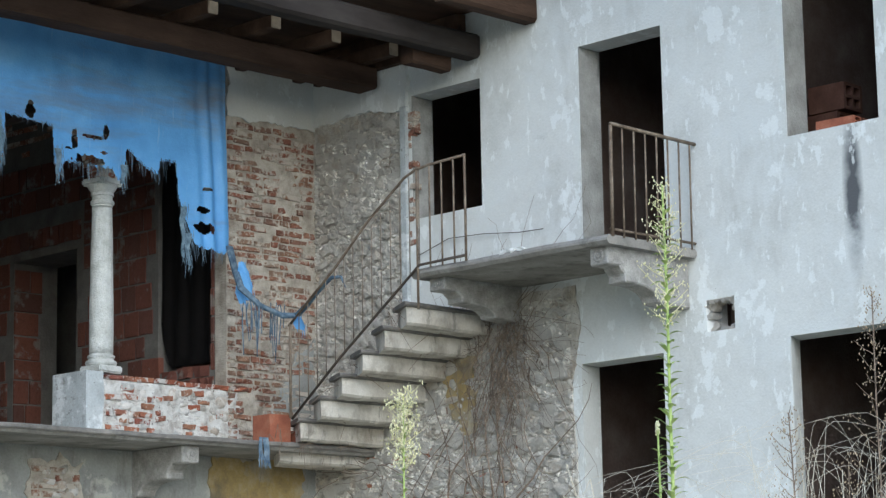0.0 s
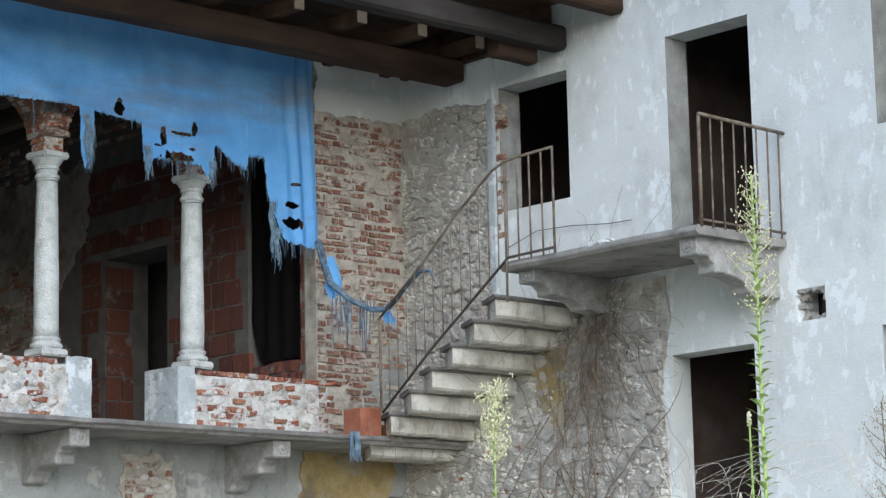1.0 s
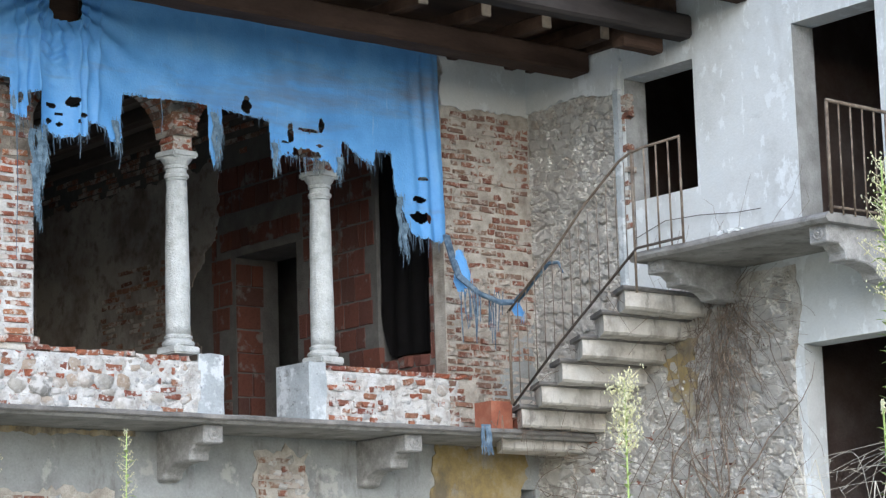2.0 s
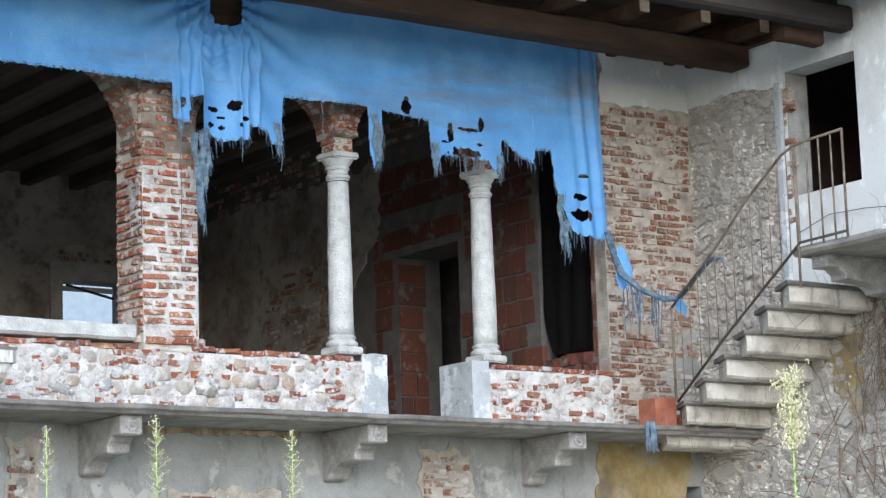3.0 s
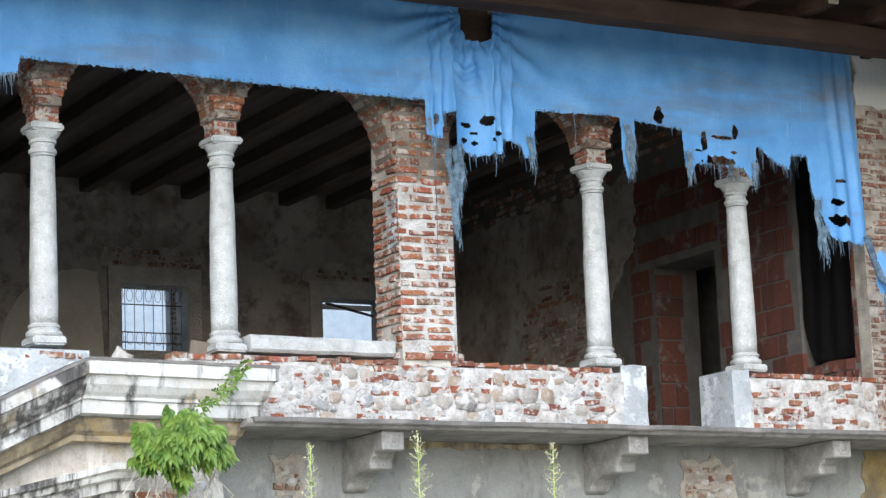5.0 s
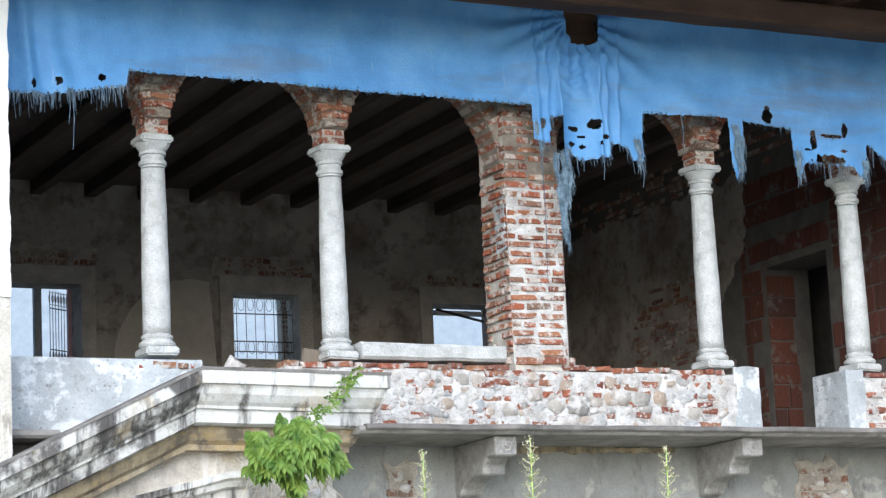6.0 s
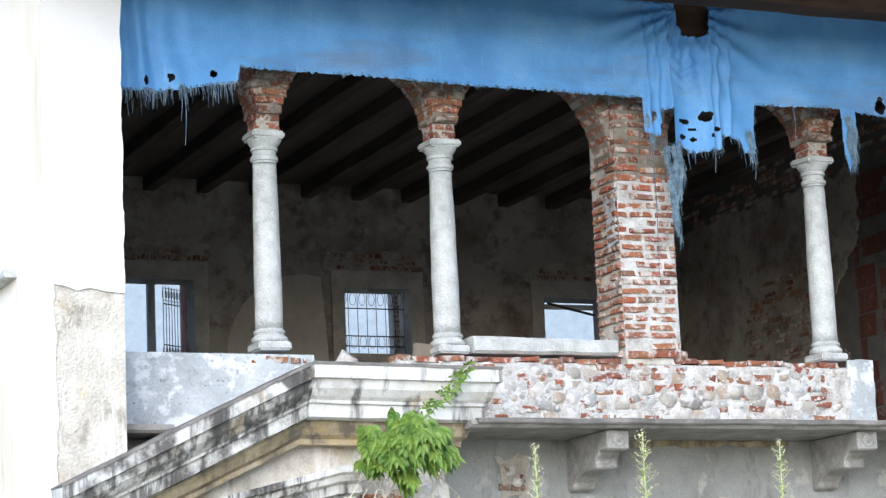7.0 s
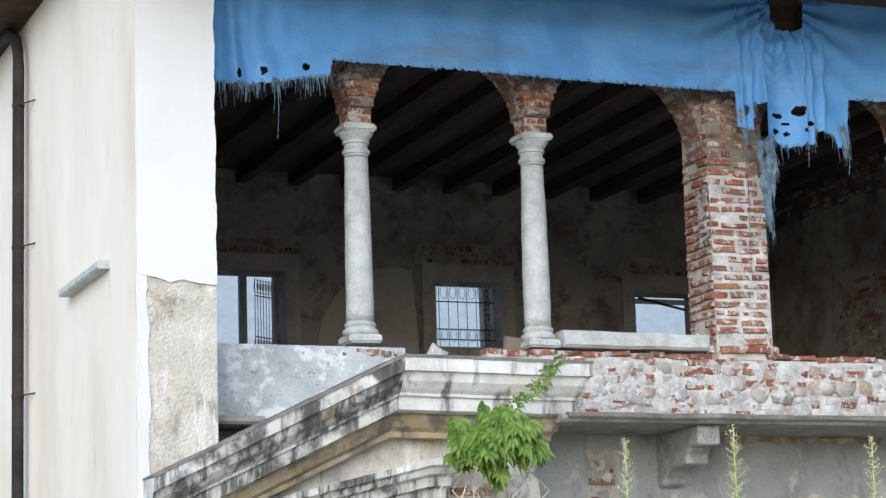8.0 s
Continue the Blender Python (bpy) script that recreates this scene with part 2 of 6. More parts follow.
layer(cornice_black, (0.04, 0.038, 0.036), 14, 0.47, 0.60, 0.85, (1, 1, 0.12), seed=9)
layer(cornice_black, (0.50, 0.40, 0.25), 4, 0.60, 0.70, 0.4, (1, 1, 0.4), seed=12)
ochre = mat("ochre_old_render", [(0.30, 0.24, 0.16), (0.44, 0.36, 0.235), (0.52, 0.46, 0.36)], 3.5, 0.92, 0.4, 50)
layer(ochre, (0.12, 0.105, 0.085), 5, 0.45, 0.60, 0.85, (1, 1, 0.5), seed=4)
layer(ochre, (0.47, 0.34, 0.14), 6, 0.56, 0.64, 0.6, seed=15)
ochre_bright = mat("yellow_ochre_limewash", [(0.20, 0.16, 0.09), (0.33, 0.245, 0.10), (0.40, 0.34, 0.23)], 4.5, 0.92, 0.3, 50)
layer(ochre_bright, (0.34, 0.32, 0.27), 3, 0.52, 0.62, 0.7, seed=6)
layer(ochre_bright, (0.12, 0.105, 0.085), 3.5, 0.50, 0.66, 0.75, (1, 1, 0.5), seed=13)
lower_plaster = mat("grey_green_damp_plaster", [(0.20, 0.20, 0.19), (0.30, 0.305, 0.295), (0.38, 0.39, 0.38)], 1.7, 0.92, 0.4, 50)
layer(lower_plaster, (0.48, 0.46, 0.42), 3, 0.58, 0.63, 0.6, seed=5)
layer(lower_plaster, (0.13, 0.12, 0.105), 6, 0.56, 0.70, 0.6, (1, 1, 0.35), seed=25)
layer(lower_plaster, (0.09, 0.08, 0.07), 30, 0.66, 0.70, 0.7, seed=27)
pale_plaster = mat("pale_bluish_plaster", [(0.29, 0.31, 0.32), (0.39, 0.42, 0.44), (0.48, 0.51, 0.53)], 3.0, 0.92, 0.5, 50)
layer(pale_plaster, (0.24, 0.245, 0.24), 7, 0.58, 0.66, 0.7, seed=3)
layer(pale_plaster, (0.66, 0.69, 0.71), 4, 0.52, 0.58, 0.75, seed=8)
layer(pale_plaster, (0.17, 0.165, 0.16), 15, 0.62, 0.66, 0.75, (1, 1, 1.3), seed=31)
layer(pale_plaster, (0.30, 0.28, 0.25), 38, 0.60, 0.66, 0.7, seed=33)
room_plaster = mat("dingy_room_plaster", [(0.31, 0.28, 0.24), (0.40, 0.365, 0.32), (0.47, 0.435, 0.385)], 1.5, 0.95, 0.5, 50)
layer(room_plaster, (0.15, 0.11, 0.09), 1.1, 0.47, 0.62, 0.75, seed=3)
layer(room_plaster, (0.11, 0.085, 0.07), 5, 0.52, 0.66, 0.7, seed=7)
arch_plaster = mat("paler_arch_plaster", [(0.46, 0.42, 0.36), (0.56, 0.52, 0.45), (0.62, 0.58, 0.51)], 2.5, 0.95, 0.5, 50)
pink_paint = mat("faded_pink_paint", [(0.50, 0.26, 0.26), (0.62, 0.38, 0.37)], 5, 0.7, 0.2, 50)
# dark base colour stands in for the unlit depth of the wing rooms
wing_shade = mat("bare_brick_room", [(0.085, 0.057, 0.047), (0.13, 0.092, 0.076), (0.18, 0.142, 0.122)], 2.5, 0.95, 0.4, 40)
twig = mat("dry_twig", [(0.10, 0.072, 0.054), (0.18, 0.135, 0.10), (0.29, 0.23, 0.175)], 8, 0.9, 0.2, 60)
straw = mat("dry_grass_straw", [(0.46, 0.41, 0.32), (0.64, 0.60, 0.51)], 6, 0.85, 0.1, 60)
soil = mat("overgrown_yard_soil", [(0.24, 0.225, 0.15), (0.36, 0.34, 0.25), (0.46, 0.44, 0.35)], 1.2, 0.95, 0.8, 30, bump_d=0.05)


def leafy(name, cols, scale=20):
    m = mat(name, cols, scale, 0.6, 0.0, 60)
    b = m.node_tree.nodes["Principled BSDF"]
    b.inputs["Subsurface Weight"].default_value = 0.0
    b.inputs["Transmission Weight"].default_value = 0.0
    return m


vine_leaf = leafy("fresh_vine_leaf", [(0.045, 0.105, 0.012), (0.11, 0.19, 0.022), (0.21, 0.29, 0.045)], 9)
weed_leaf = leafy("weed_leaf", [(0.26, 0.36, 0.09), (0.38, 0.48, 0.15), (0.48, 0.56, 0.22)])
weed_flower = leafy("pale_weed_flower", [(0.52, 0.49, 0.22), (0.66, 0.62, 0.36), (0.74, 0.70, 0.50)])
dry_flower = leafy("dry_seed_head", [(0.24, 0.18, 0.11), (0.38, 0.3, 0.2)])

tarp_blue = mat("faded_blue_tarpaulin", [(0.095, 0.275, 0.59), (0.125, 0.335, 0.68), (0.175, 0.395, 0.72)], 2.2, 0.6, 0.25, 60, (1, 1, 1), fine_mix=0.10, bump_d=0.02)
layer(tarp_blue, (0.16, 0.17, 0.17), 1.1, 0.60, 0.75, 0.55, (0.5, 1, 1.6), seed=6)
layer(tarp_blue, (0.16, 0.14, 0.12), 0.9, 0.57, 0.72, 0.6, (0.35, 1, 2.2), seed=11)
layer(tarp_blue, (0.30, 0.46, 0.66), 9, 0.62, 0.74, 0.5, (3, 1, 0.3), seed=2)
tatter_mat = mat("weathered_blue_tatters", [(0.05, 0.085, 0.12), (0.13, 0.20, 0.27), (0.24, 0.33, 0.41)], 18, 0.75, 0.1, 60)
fringe_mat = mat("frayed_blue_threads", [(0.035, 0.06, 0.10), (0.09, 0.14, 0.20), (0.20, 0.25, 0.29)], 14, 0.8, 0.0, 60)


# ---- building helpers ----
def part(name, bm, material, parent=None, label="", smooth=False):
    me = bpy.data.meshes.new(name)
    bm.to_mesh(me)
    bm.free()
    if smooth:
        for p in me.polygons:
            p.use_smooth = True
        if smooth == "crisp":
            me.set_sharp_from_angle(angle=radians(28))
    for m in material if isinstance(material, (list, tuple)) else [material]:
        me.materials.append(m)
    ob = new(name, me)
    ob.parent = parent
    return tagged(ob, label)


def thing(name, label, category, group="", at=(0, 0, 0)):
    ob = new(name)
    ob.location = at
    return tagged(ob, label, category, group)


def setting(name, bm, material, label, category, smooth=False):
    return tagged(part(name, bm, material, None, "", smooth), label, category, kind="structure")


def box(bm, x0, x1, y0, y1, z0, z1, mi=0):
    v = [bm.verts.new((x, y, z)) for z in (z0, z1) for x, y in ((x0, y0), (x1, y0), (x1, y1), (x0, y1))]
    for f in ((3, 2, 1, 0), (4, 5, 6, 7), (0, 1, 5, 4), (1, 2, 6, 5), (2, 3, 7, 6), (3, 0, 4, 7)):
        bm.faces.new([v[i] for i in f]).material_index = mi
    return v


def block_bm(x0, x1, y0, y1, z0, z1, bevel=0.01, wear=0.0, seed=1):
    """A block with softened, slightly worn edges."""
    bm = bmesh.new()
    box(bm, x0, x1, y0, y1, z0, z1)
    if bevel:
        bmesh.ops.bevel(bm, geom=bm.edges[:], offset=bevel, segments=2, affect="EDGES")
    if wear:
        for v in bm.verts:
            v.co += wear * noise.noise_vector(v.co * 6 + Vector((seed, 0, 0)))
    return bm


def long_block(axis, a0, a1, b0, b1, z0, z1, step=0.15, wear=0.008, bevel=0.02, seed=0):
    """A long stone or timber with chamfered, wavy edges. axis: 0 runs along x (b is y), 1 runs along y (b is x)."""
    bm = bmesh.new()
    c = bevel
    ring = [(b0 + c, z0), (b1 - c, z0), (b1, z0 + c), (b1, z1 - c), (b1 - c, z1), (b0 + c, z1), (b0, z1 - c), (b0, z0 + c)]
    n = max(2, int((a1 - a0) / step))
    rows = []
    for i in range(n + 1):
        a = a0 + (a1 - a0) * i / n
        row = []
        for b, z in ring:
            w = wear * noise.noise_vector(Vector((a * 2.3 + seed, b * 3, z * 3)))
            co = (a, b + w.y, z + w.z) if axis == 0 else (b + w.x, a, z + w.z)
            row.append(bm.verts.new(co))
        rows.append(row)
    for p, q in zip(rows, rows[1:]):
        for k in range(8):
            bm.faces.new((p[k], p[(k + 1) % 8], q[(k + 1) % 8], q[k]))
    bm.faces.new(rows[0]), bm.faces.new(rows[-1])
    bmesh.ops.recalc_face_normals(bm, faces=bm.faces)
    return bm


def wall_bm(plane, at, thick, us, vs, holes, mi=0, bm=None):
    """A wall in one mesh, with openings right through it. plane "x": stands at x = at, u is y; "y": stands at y = at, u is x.
    thick reaches from at to at + thick. holes: (u0, u1, v0, v1)."""
    bm = bm or bmesh.new()
    us = sorted(set(us) | {h for o in holes for h in o[:2]})
    vs = sorted(set(vs) | {h for o in holes for h in o[2:]})
    us, vs = [u for u in us], [v for v in vs]

    def solid(i, j):
        if not (0 <= i < len(us) - 1 and 0 <= j < len(vs) - 1):
            return False
        u, v = (us[i] + us[i + 1]) / 2, (vs[j] + vs[j + 1]) / 2
        return not any(o[0] < u < o[1] and o[2] < v < o[3] for o in holes)

    made = {}

    def vert(i, j, k):
        if (i, j, k) not in made:
            d = at + thick * k
            made[i, j, k] = bm.verts.new((d, us[i], vs[j]) if plane == "x" else (us[i], d, vs[j]))
        return made[i, j, k]

    for i in range(len(us) - 1):
        for j in range(len(vs) - 1):
            if not solid(i, j):
                continue
            for k in (0, 1):
                bm.faces.new([vert(i, j, k), vert(i + 1, j, k), vert(i + 1, j + 1, k), vert(i, j + 1, k)])
            for (di, dj), (a, b) in (((-1, 0), ((0, 0), (0, 1))), ((1, 0), ((1, 0), (1, 1))), ((0, -1), ((0, 0), (1, 0))), ((0, 1), ((0, 1), (1, 1)))):
                if not solid(i + di, j + dj):
                    bm.faces.new([vert(i + a[0], j + a[1], 0), vert(i + b[0], j + b[1], 0), vert(i + b[0], j + b[1], 1), vert(i + a[0], j + a[1], 1)])
    bmesh.ops.recalc_face_normals(bm, faces=bm.faces)
    return bm


def patch_bm(plane, at, proud, line, jag=0.03, step=0.04, seed=0, bulge=0.004):
    """A skin of render of the outline given (u, v corners), broken and jagged at its rim, proud of the wall behind it."""
    pts = []
    for (u0, v0), (u1, v1) in zip(line, line[1:] + line[:1]):
        ln = math.hypot(u1 - u0, v1 - v0)
        n = max(1, int(ln / step))
        for i in range(n):
            s = i / n
            near = min(1.0, s * ln / 0.12, (1 - s) * ln / 0.12)
            pts.append((u0 + (u1 - u0) * s, v0 + (v1 - v0) * s, (v1 - v0) / ln * near, -(u1 - u0) / ln * near))
    bm = bmesh.new()
    front, back = [], []
    for u, v, nu, nv in pts:
        k = jag * (noise.noise(Vector((u * 5, v * 5, seed))) + 0.7 * noise.noise(Vector((u * 17, v * 17, seed + 9))))
        w = Vector((nu, nv, 0)) * k
        for row, d in ((front, at - proud), (back, at + 0.002)):
            row.append(bm.verts.new((d, u + w.x, v + w.y) if plane == "x" else (u + w.x, d, v + w.y)))
    bm.faces.new(front)
    for i in range(len(front)):
        j = (i + 1) % len(front)
        bm.faces.new((front[i], front[j], back[j], back[i]))
    bm.normal_update()
    bmesh.ops.triangulate(bm, faces=[f for f in bm.faces if len(f.verts) > 4])
    bmesh.ops.recalc_face_normals(bm, faces=bm.faces)
    return bm


def lathe_bm(profile, seg=24, at=(0, 0, 0)):
    bm = bmesh.new()
    rows = []
    for r, z in profile:
        rows.append([bm.verts.new((at[0] + r * math.cos(2 * math.pi * k / seg), at[1] + r * math.sin(2 * math.pi * k / seg), at[2] + z)) for k in range(seg)])
    for p, q in zip(rows, rows[1:]):
        for k in range(seg):
            bm.faces.new((p[k], p[(k + 1) % seg], q[(k + 1) % seg], q[k]))
    bm.faces.new(rows[0][::-1]), bm.faces.new(rows[-1])
    return bm


def tube(bm, pts, radii, seg=6, mi=0):
    """A tapering tube along a line of points."""
    rows = []
    n = len(pts)
    for i, p in enumerate(pts):
        p = Vector(p)
        d = (Vector(pts[min(i + 1, n - 1)]) - Vector(pts[max(i - 1, 0)])).normalized()
        a = d.cross(Vector((0.31, 0.17, 0.93)))
        if a.length < 0.05:
            a = d.cross(Vector((1, 0, 0)))
        a.normalize()
        b = d.cross(a)
        r = radii[i] if isinstance(radii, (list, tuple)) else radii
        rows.append([bm.verts.new(p + r * (math.cos(2 * math.pi * k / seg) * a + math.sin(2 * math.pi * k / seg) * b)) for k in range(seg)])
    for p, q in zip(rows, rows[1:]):
        for k in range(seg):
            bm.faces.new((p[k], p[(k + 1) % seg], q[(k + 1) % seg], q[k])).material_index = mi
    bm.faces.new(rows[0][::-1]).material_index = mi
    bm.faces.new(rows[-1]).material_index = mi


# ---- pieces: bricks and stones, a few shapes shared by many objects ----
rnd = random.Random(7)


def brick_mesh(name, material, seed, rough=0.06, inset=0.10):
    """Unit block, its face towards -y, with a chipped, chamfered front."""
    r = random.Random(seed)
    bm = bmesh.new()
    j = lambda a: r.uniform(-a, a)
    rows = []
    for y, s in ((0.5, 1.0), (-0.32, 1.0), (-0.5, 1.0)):
        row = []
        for sx, sz in ((-1, -1), (0, -1), (1, -1), (1, 1), (0, 1), (-1, 1)):
            k = 1.0 if y > -0.4 else 1 - inset
            kz = 1.0 if y > -0.4 else 1 - inset * 1.6
            row.append(bm.verts.new((sx * 0.5 * k + j(rough * 0.5), y + (j(0.10) if y < 0 else 0), sz * 0.5 * kz + j(rough))))
        rows.append(row)
    for p, q in zip(rows, rows[1:]):
        for k in range(6):
            bm.faces.new((p[k], p[(k + 1) % 6], q[(k + 1) % 6], q[k]))
    f = rows[-1]
    bm.faces.new((f[0], f[1], f[4], f[5])), bm.faces.new((f[1], f[2], f[3], f[4]))
    bmesh.ops.recalc_face_normals(bm, faces=bm.faces)
    me = bpy.data.meshes.new(name)
    bm.to_mesh(me)
    bm.free()
    me.materials.append(material)
    return me


def stone_mesh(name, material, seed, ball=0.72, jit=0.15):
    r = random.Random(seed)
    bm = bmesh.new()
    bmesh.ops.create_cube(bm, size=1.0)
    bmesh.ops.subdivide_edges(bm, edges=bm.edges[:], cuts=1, use_grid_fill=True)
    for v in bm.verts:
        c = v.co.normalized()
        v.co = (c * 0.55 * ball + v.co * (1 - ball)) * r.uniform(1 - jit, 1 + jit)
    me = bpy.data.meshes.new(name)
    bm.to_mesh(me)
    bm.free()
    me.materials.append(material)
    for p in me.polygons:
        p.use_smooth = ball > 0.6 and r.random() < 0.7
    return me


BRICKS = [brick_mesh("brick", brick, s) for s in range(8)]
LIMED = [brick_mesh("brick", lime_brick, s) for s in range(20, 28)]
WASHED = [brick_mesh("brick", wash_brick, s, 0.13, 0.16) for s in range(50, 58)]
BLOCKS = [brick_mesh("terracotta_block", terracotta, s, 0.02, 0.03) for s in range(40, 44)]
STONES = [stone_mesh("stone", stone, s) for s in range(60, 70)]
RUBBLE = [stone_mesh("stone", rubble, s, 0.45, 0.30) for s in range(80, 92)]


def piece(me, parent, loc, size, turn=0.0, roll=0.0):
    """turn: about z, so that -y faces where the wall faces (-90: towards -x). roll: in the plane of the wall."""
    ob = new(me.name.split(".")[0], me)
    ob.matrix_world = Matrix.LocRotScale(loc, Euler((0, radians(roll), radians(turn))), size)
    ob.parent = parent
    return ob


def courses(parent, meshes, plane, at, u0, u1, v0, v1, h=0.072, length=0.25, joint=0.014, depth=0.10, keep=1.0, proud=0.0, ok=None, seed=1, wob=0.006, tip=1.2):
    """Courses of bricks on a wall that faces -y (plane "y") or -x (plane "x")."""
    r = random.Random(seed)
    v, odd = v0, 0
    while v + h * 0.7 < v1:
        hh = h * r.uniform(0.88, 1.1)
        u = u0 + (0 if odd else -length * 0.5)
        while u < u1:
            ln = length * (r.uniform(0.85, 1.1) if r.random() < 0.65 else r.uniform(0.42, 0.6))
            a, b = max(u, u0), min(u + ln, u1)
            if b - a > 0.05 and r.random() < keep:
                cu, cv = (a + b) / 2, v + hh / 2
                if ok is None or ok(cu, cv):
                    d = at - proud * r.uniform(0.3, 1.2) + depth / 2
                    loc = (cu, d, cv + r.uniform(-wob, wob)) if plane == "y" else (d, cu, cv + r.uniform(-wob, wob))
                    piece(r.choice(meshes), parent, loc, (b - a - joint, depth, hh - joint), 0 if plane == "y" else -90, r.uniform(-tip, tip))
            u += ln
        v += hh
        odd = 1 - odd


def scatter(parent, meshes, plane, at, u0, u1, v0, v1, n, smin, smax, ok=None, seed=1, proud=0.02, limit=300, flat=0.75):
    """Stones set in mortar: placed at random without overlap. Those past the limit are joined into one part."""
    r = random.Random(seed)
    placed, rest = [], []
    tries = 0
    while len(placed) < n and tries < n * 30:
        tries += 1
        k = tries / (n * 30)
        s = smax - (smax - smin) * min(1, k * 2.2) * r.uniform(0.6, 1)
        w, h = s * r.uniform(0.85, 1.35), s * r.uniform(0.55, 0.95)
        u, v = r.uniform(u0 + w / 2, u1 - w / 2), r.uniform(v0 + h / 2, v1 - h / 2)
        if ok and not ok(u, v):
            continue
        if any(abs(u - a) < (w + c) * 0.46 and abs(v - b) < (h + d) * 0.46 for a, b, c, d in placed):
            continue
        placed.append((u, v, w, h))
        d = at + r.uniform(-0.3, 1.0) * 0.02 - proud + flat * s * 0.25
        loc = (u, d, v) if plane == "y" else (d, u, v)
        args = (r.choice(meshes), loc, (w, s * flat, h), 0 if plane == "y" else -90, r.uniform(-25, 25))
        if len(placed) <= limit:
            piece(args[0], parent, *args[1:])
        else:
            rest.append(args)
    if rest:
        bm = bmesh.new()
        for me, loc, size, turn, roll in rest:
            k = len(bm.verts)
            bm.from_mesh(me)
            bm.verts.ensure_lookup_table()
            m = Matrix.LocRotScale(loc, Euler((0, radians(roll), radians(turn))), size)
            for v in bm.verts[k:]:
                v.co = m @ v.co
        tagged(part("small_stones", bm, rest[0][0].materials[0], parent), kind="stuff")


def coat(parent, material, plane, at, u0, u1, v0, v1, amp, step=0.022, seed=0, name="mortar_coat"):
    """Uneven lime mortar that buries the pieces of a wall here and leaves them bare there."""
    bm = bmesh.new()
    nu, nv = max(2, int((u1 - u0) / step)), max(2, int((v1 - v0) / step))
    rows = []
    for i in range(nu + 1):
        row = []
        for j in range(nv + 1):
            u, v = u0 + (u1 - u0) * i / nu, v0 + (v1 - v0) * j / nv
            p = Vector((u, v, seed * 3.1))
            h = amp * (0.9 * noise.noise(p * 4) + 0.9 * noise.noise(p * 11) + 0.6 * noise.noise(p * 27))
            edge = i in (0, nu) or j in (0, nv)
            d = at - (h if not edge else -0.012)
            row.append(bm.verts.new((u, d, v) if plane == "y" else (d, u, v)))
        rows.append(row)
    for p, q in zip(rows, rows[1:]):
        for j in range(nv):
            bm.faces.new((p[j], q[j], q[j + 1], p[j + 1]))
    return part(name, bm, material, parent, smooth=True)


# ---- the plan, in metres ----
XW = 15.56          # face of the side wing
YF = 17.4           # face of the loggia front
XI = 14.42          # end wall inside the loggia room
YB = 25.2           # back wall of the loggia room
SLAB = 3.71         # top of the gallery slab
PARA = 4.34         # top of the parapet
EAVE = 7.75         # underside of the roof boards

# ---- ground ----
bm = bmesh.new()
bmesh.ops.create_grid(bm, x_segments=120, y_segments=120, size=60)
for v in bm.verts:
    far = max(abs(v.co.x), abs(v.co.y))
    if far > 55:
        v.co.x, v.co.y = v.co.x * 20, v.co.y * 20
    else:
        v.co.z = 0.05 * noise.noise(v.co * 0.6)
setting("ground", bm, soil, "overgrown grassy yard soil", "ground")

# ---- side wing ----
# the last opening is added, so the loggia's inner doorway looks into darkness
DOORS = [(12.88, 13.85, 5.10, 7.15), (15.09, 16.02, 5.88, 7.10), (10.65, 11.56, 5.92, 8.3), (12.965, 13.905, 0.1, 4.265), (10.66, 11.615, 0.1, 4.26), (12.18, 12.48, 4.39, 4.66), (17.66, 21.3, 3.8, 6.95)]
WALL = 0.285
bm = wall_bm("x", XW + 0.02, WALL, (2.0, 26.0), (-0.1, 8.8), DOORS)
for v in bm.verts:
    # the jambs of the two lower doorways splay inwards
    if v.co.x > XW + 0.2 and v.co.z < 4.3:
        v.co.y += 0.12 if abs(v.co.y - 11.615) < 0.01 else 0.045 if abs(v.co.y - 13.905) < 0.01 else 0.0
wing = setting("wall_wing", bm, plaster, "grey plastered wall of the side wing, with open doorways", "wall")
for k, (y0, y1, z0, z1) in enumerate(DOORS[:3]):
    bm = bmesh.new()
    box(bm, XW + 0.024, XW + 0.30, y1 - 0.009, y1 - 0.002, z0 + 0.003, z1 - 0.003)
    setting("door_reveal_%d" % (k + 1), bm, raw_cement, "raw grey cement reveal of an opening", "reveal")


def skin(name, line, material, label, plane="x", at=XW + 0.02, proud=0.02, jag=0.0, seed=0):
    return setting(name, patch_bm(plane, at, proud, line, jag, seed=seed), material, label, "wall render")


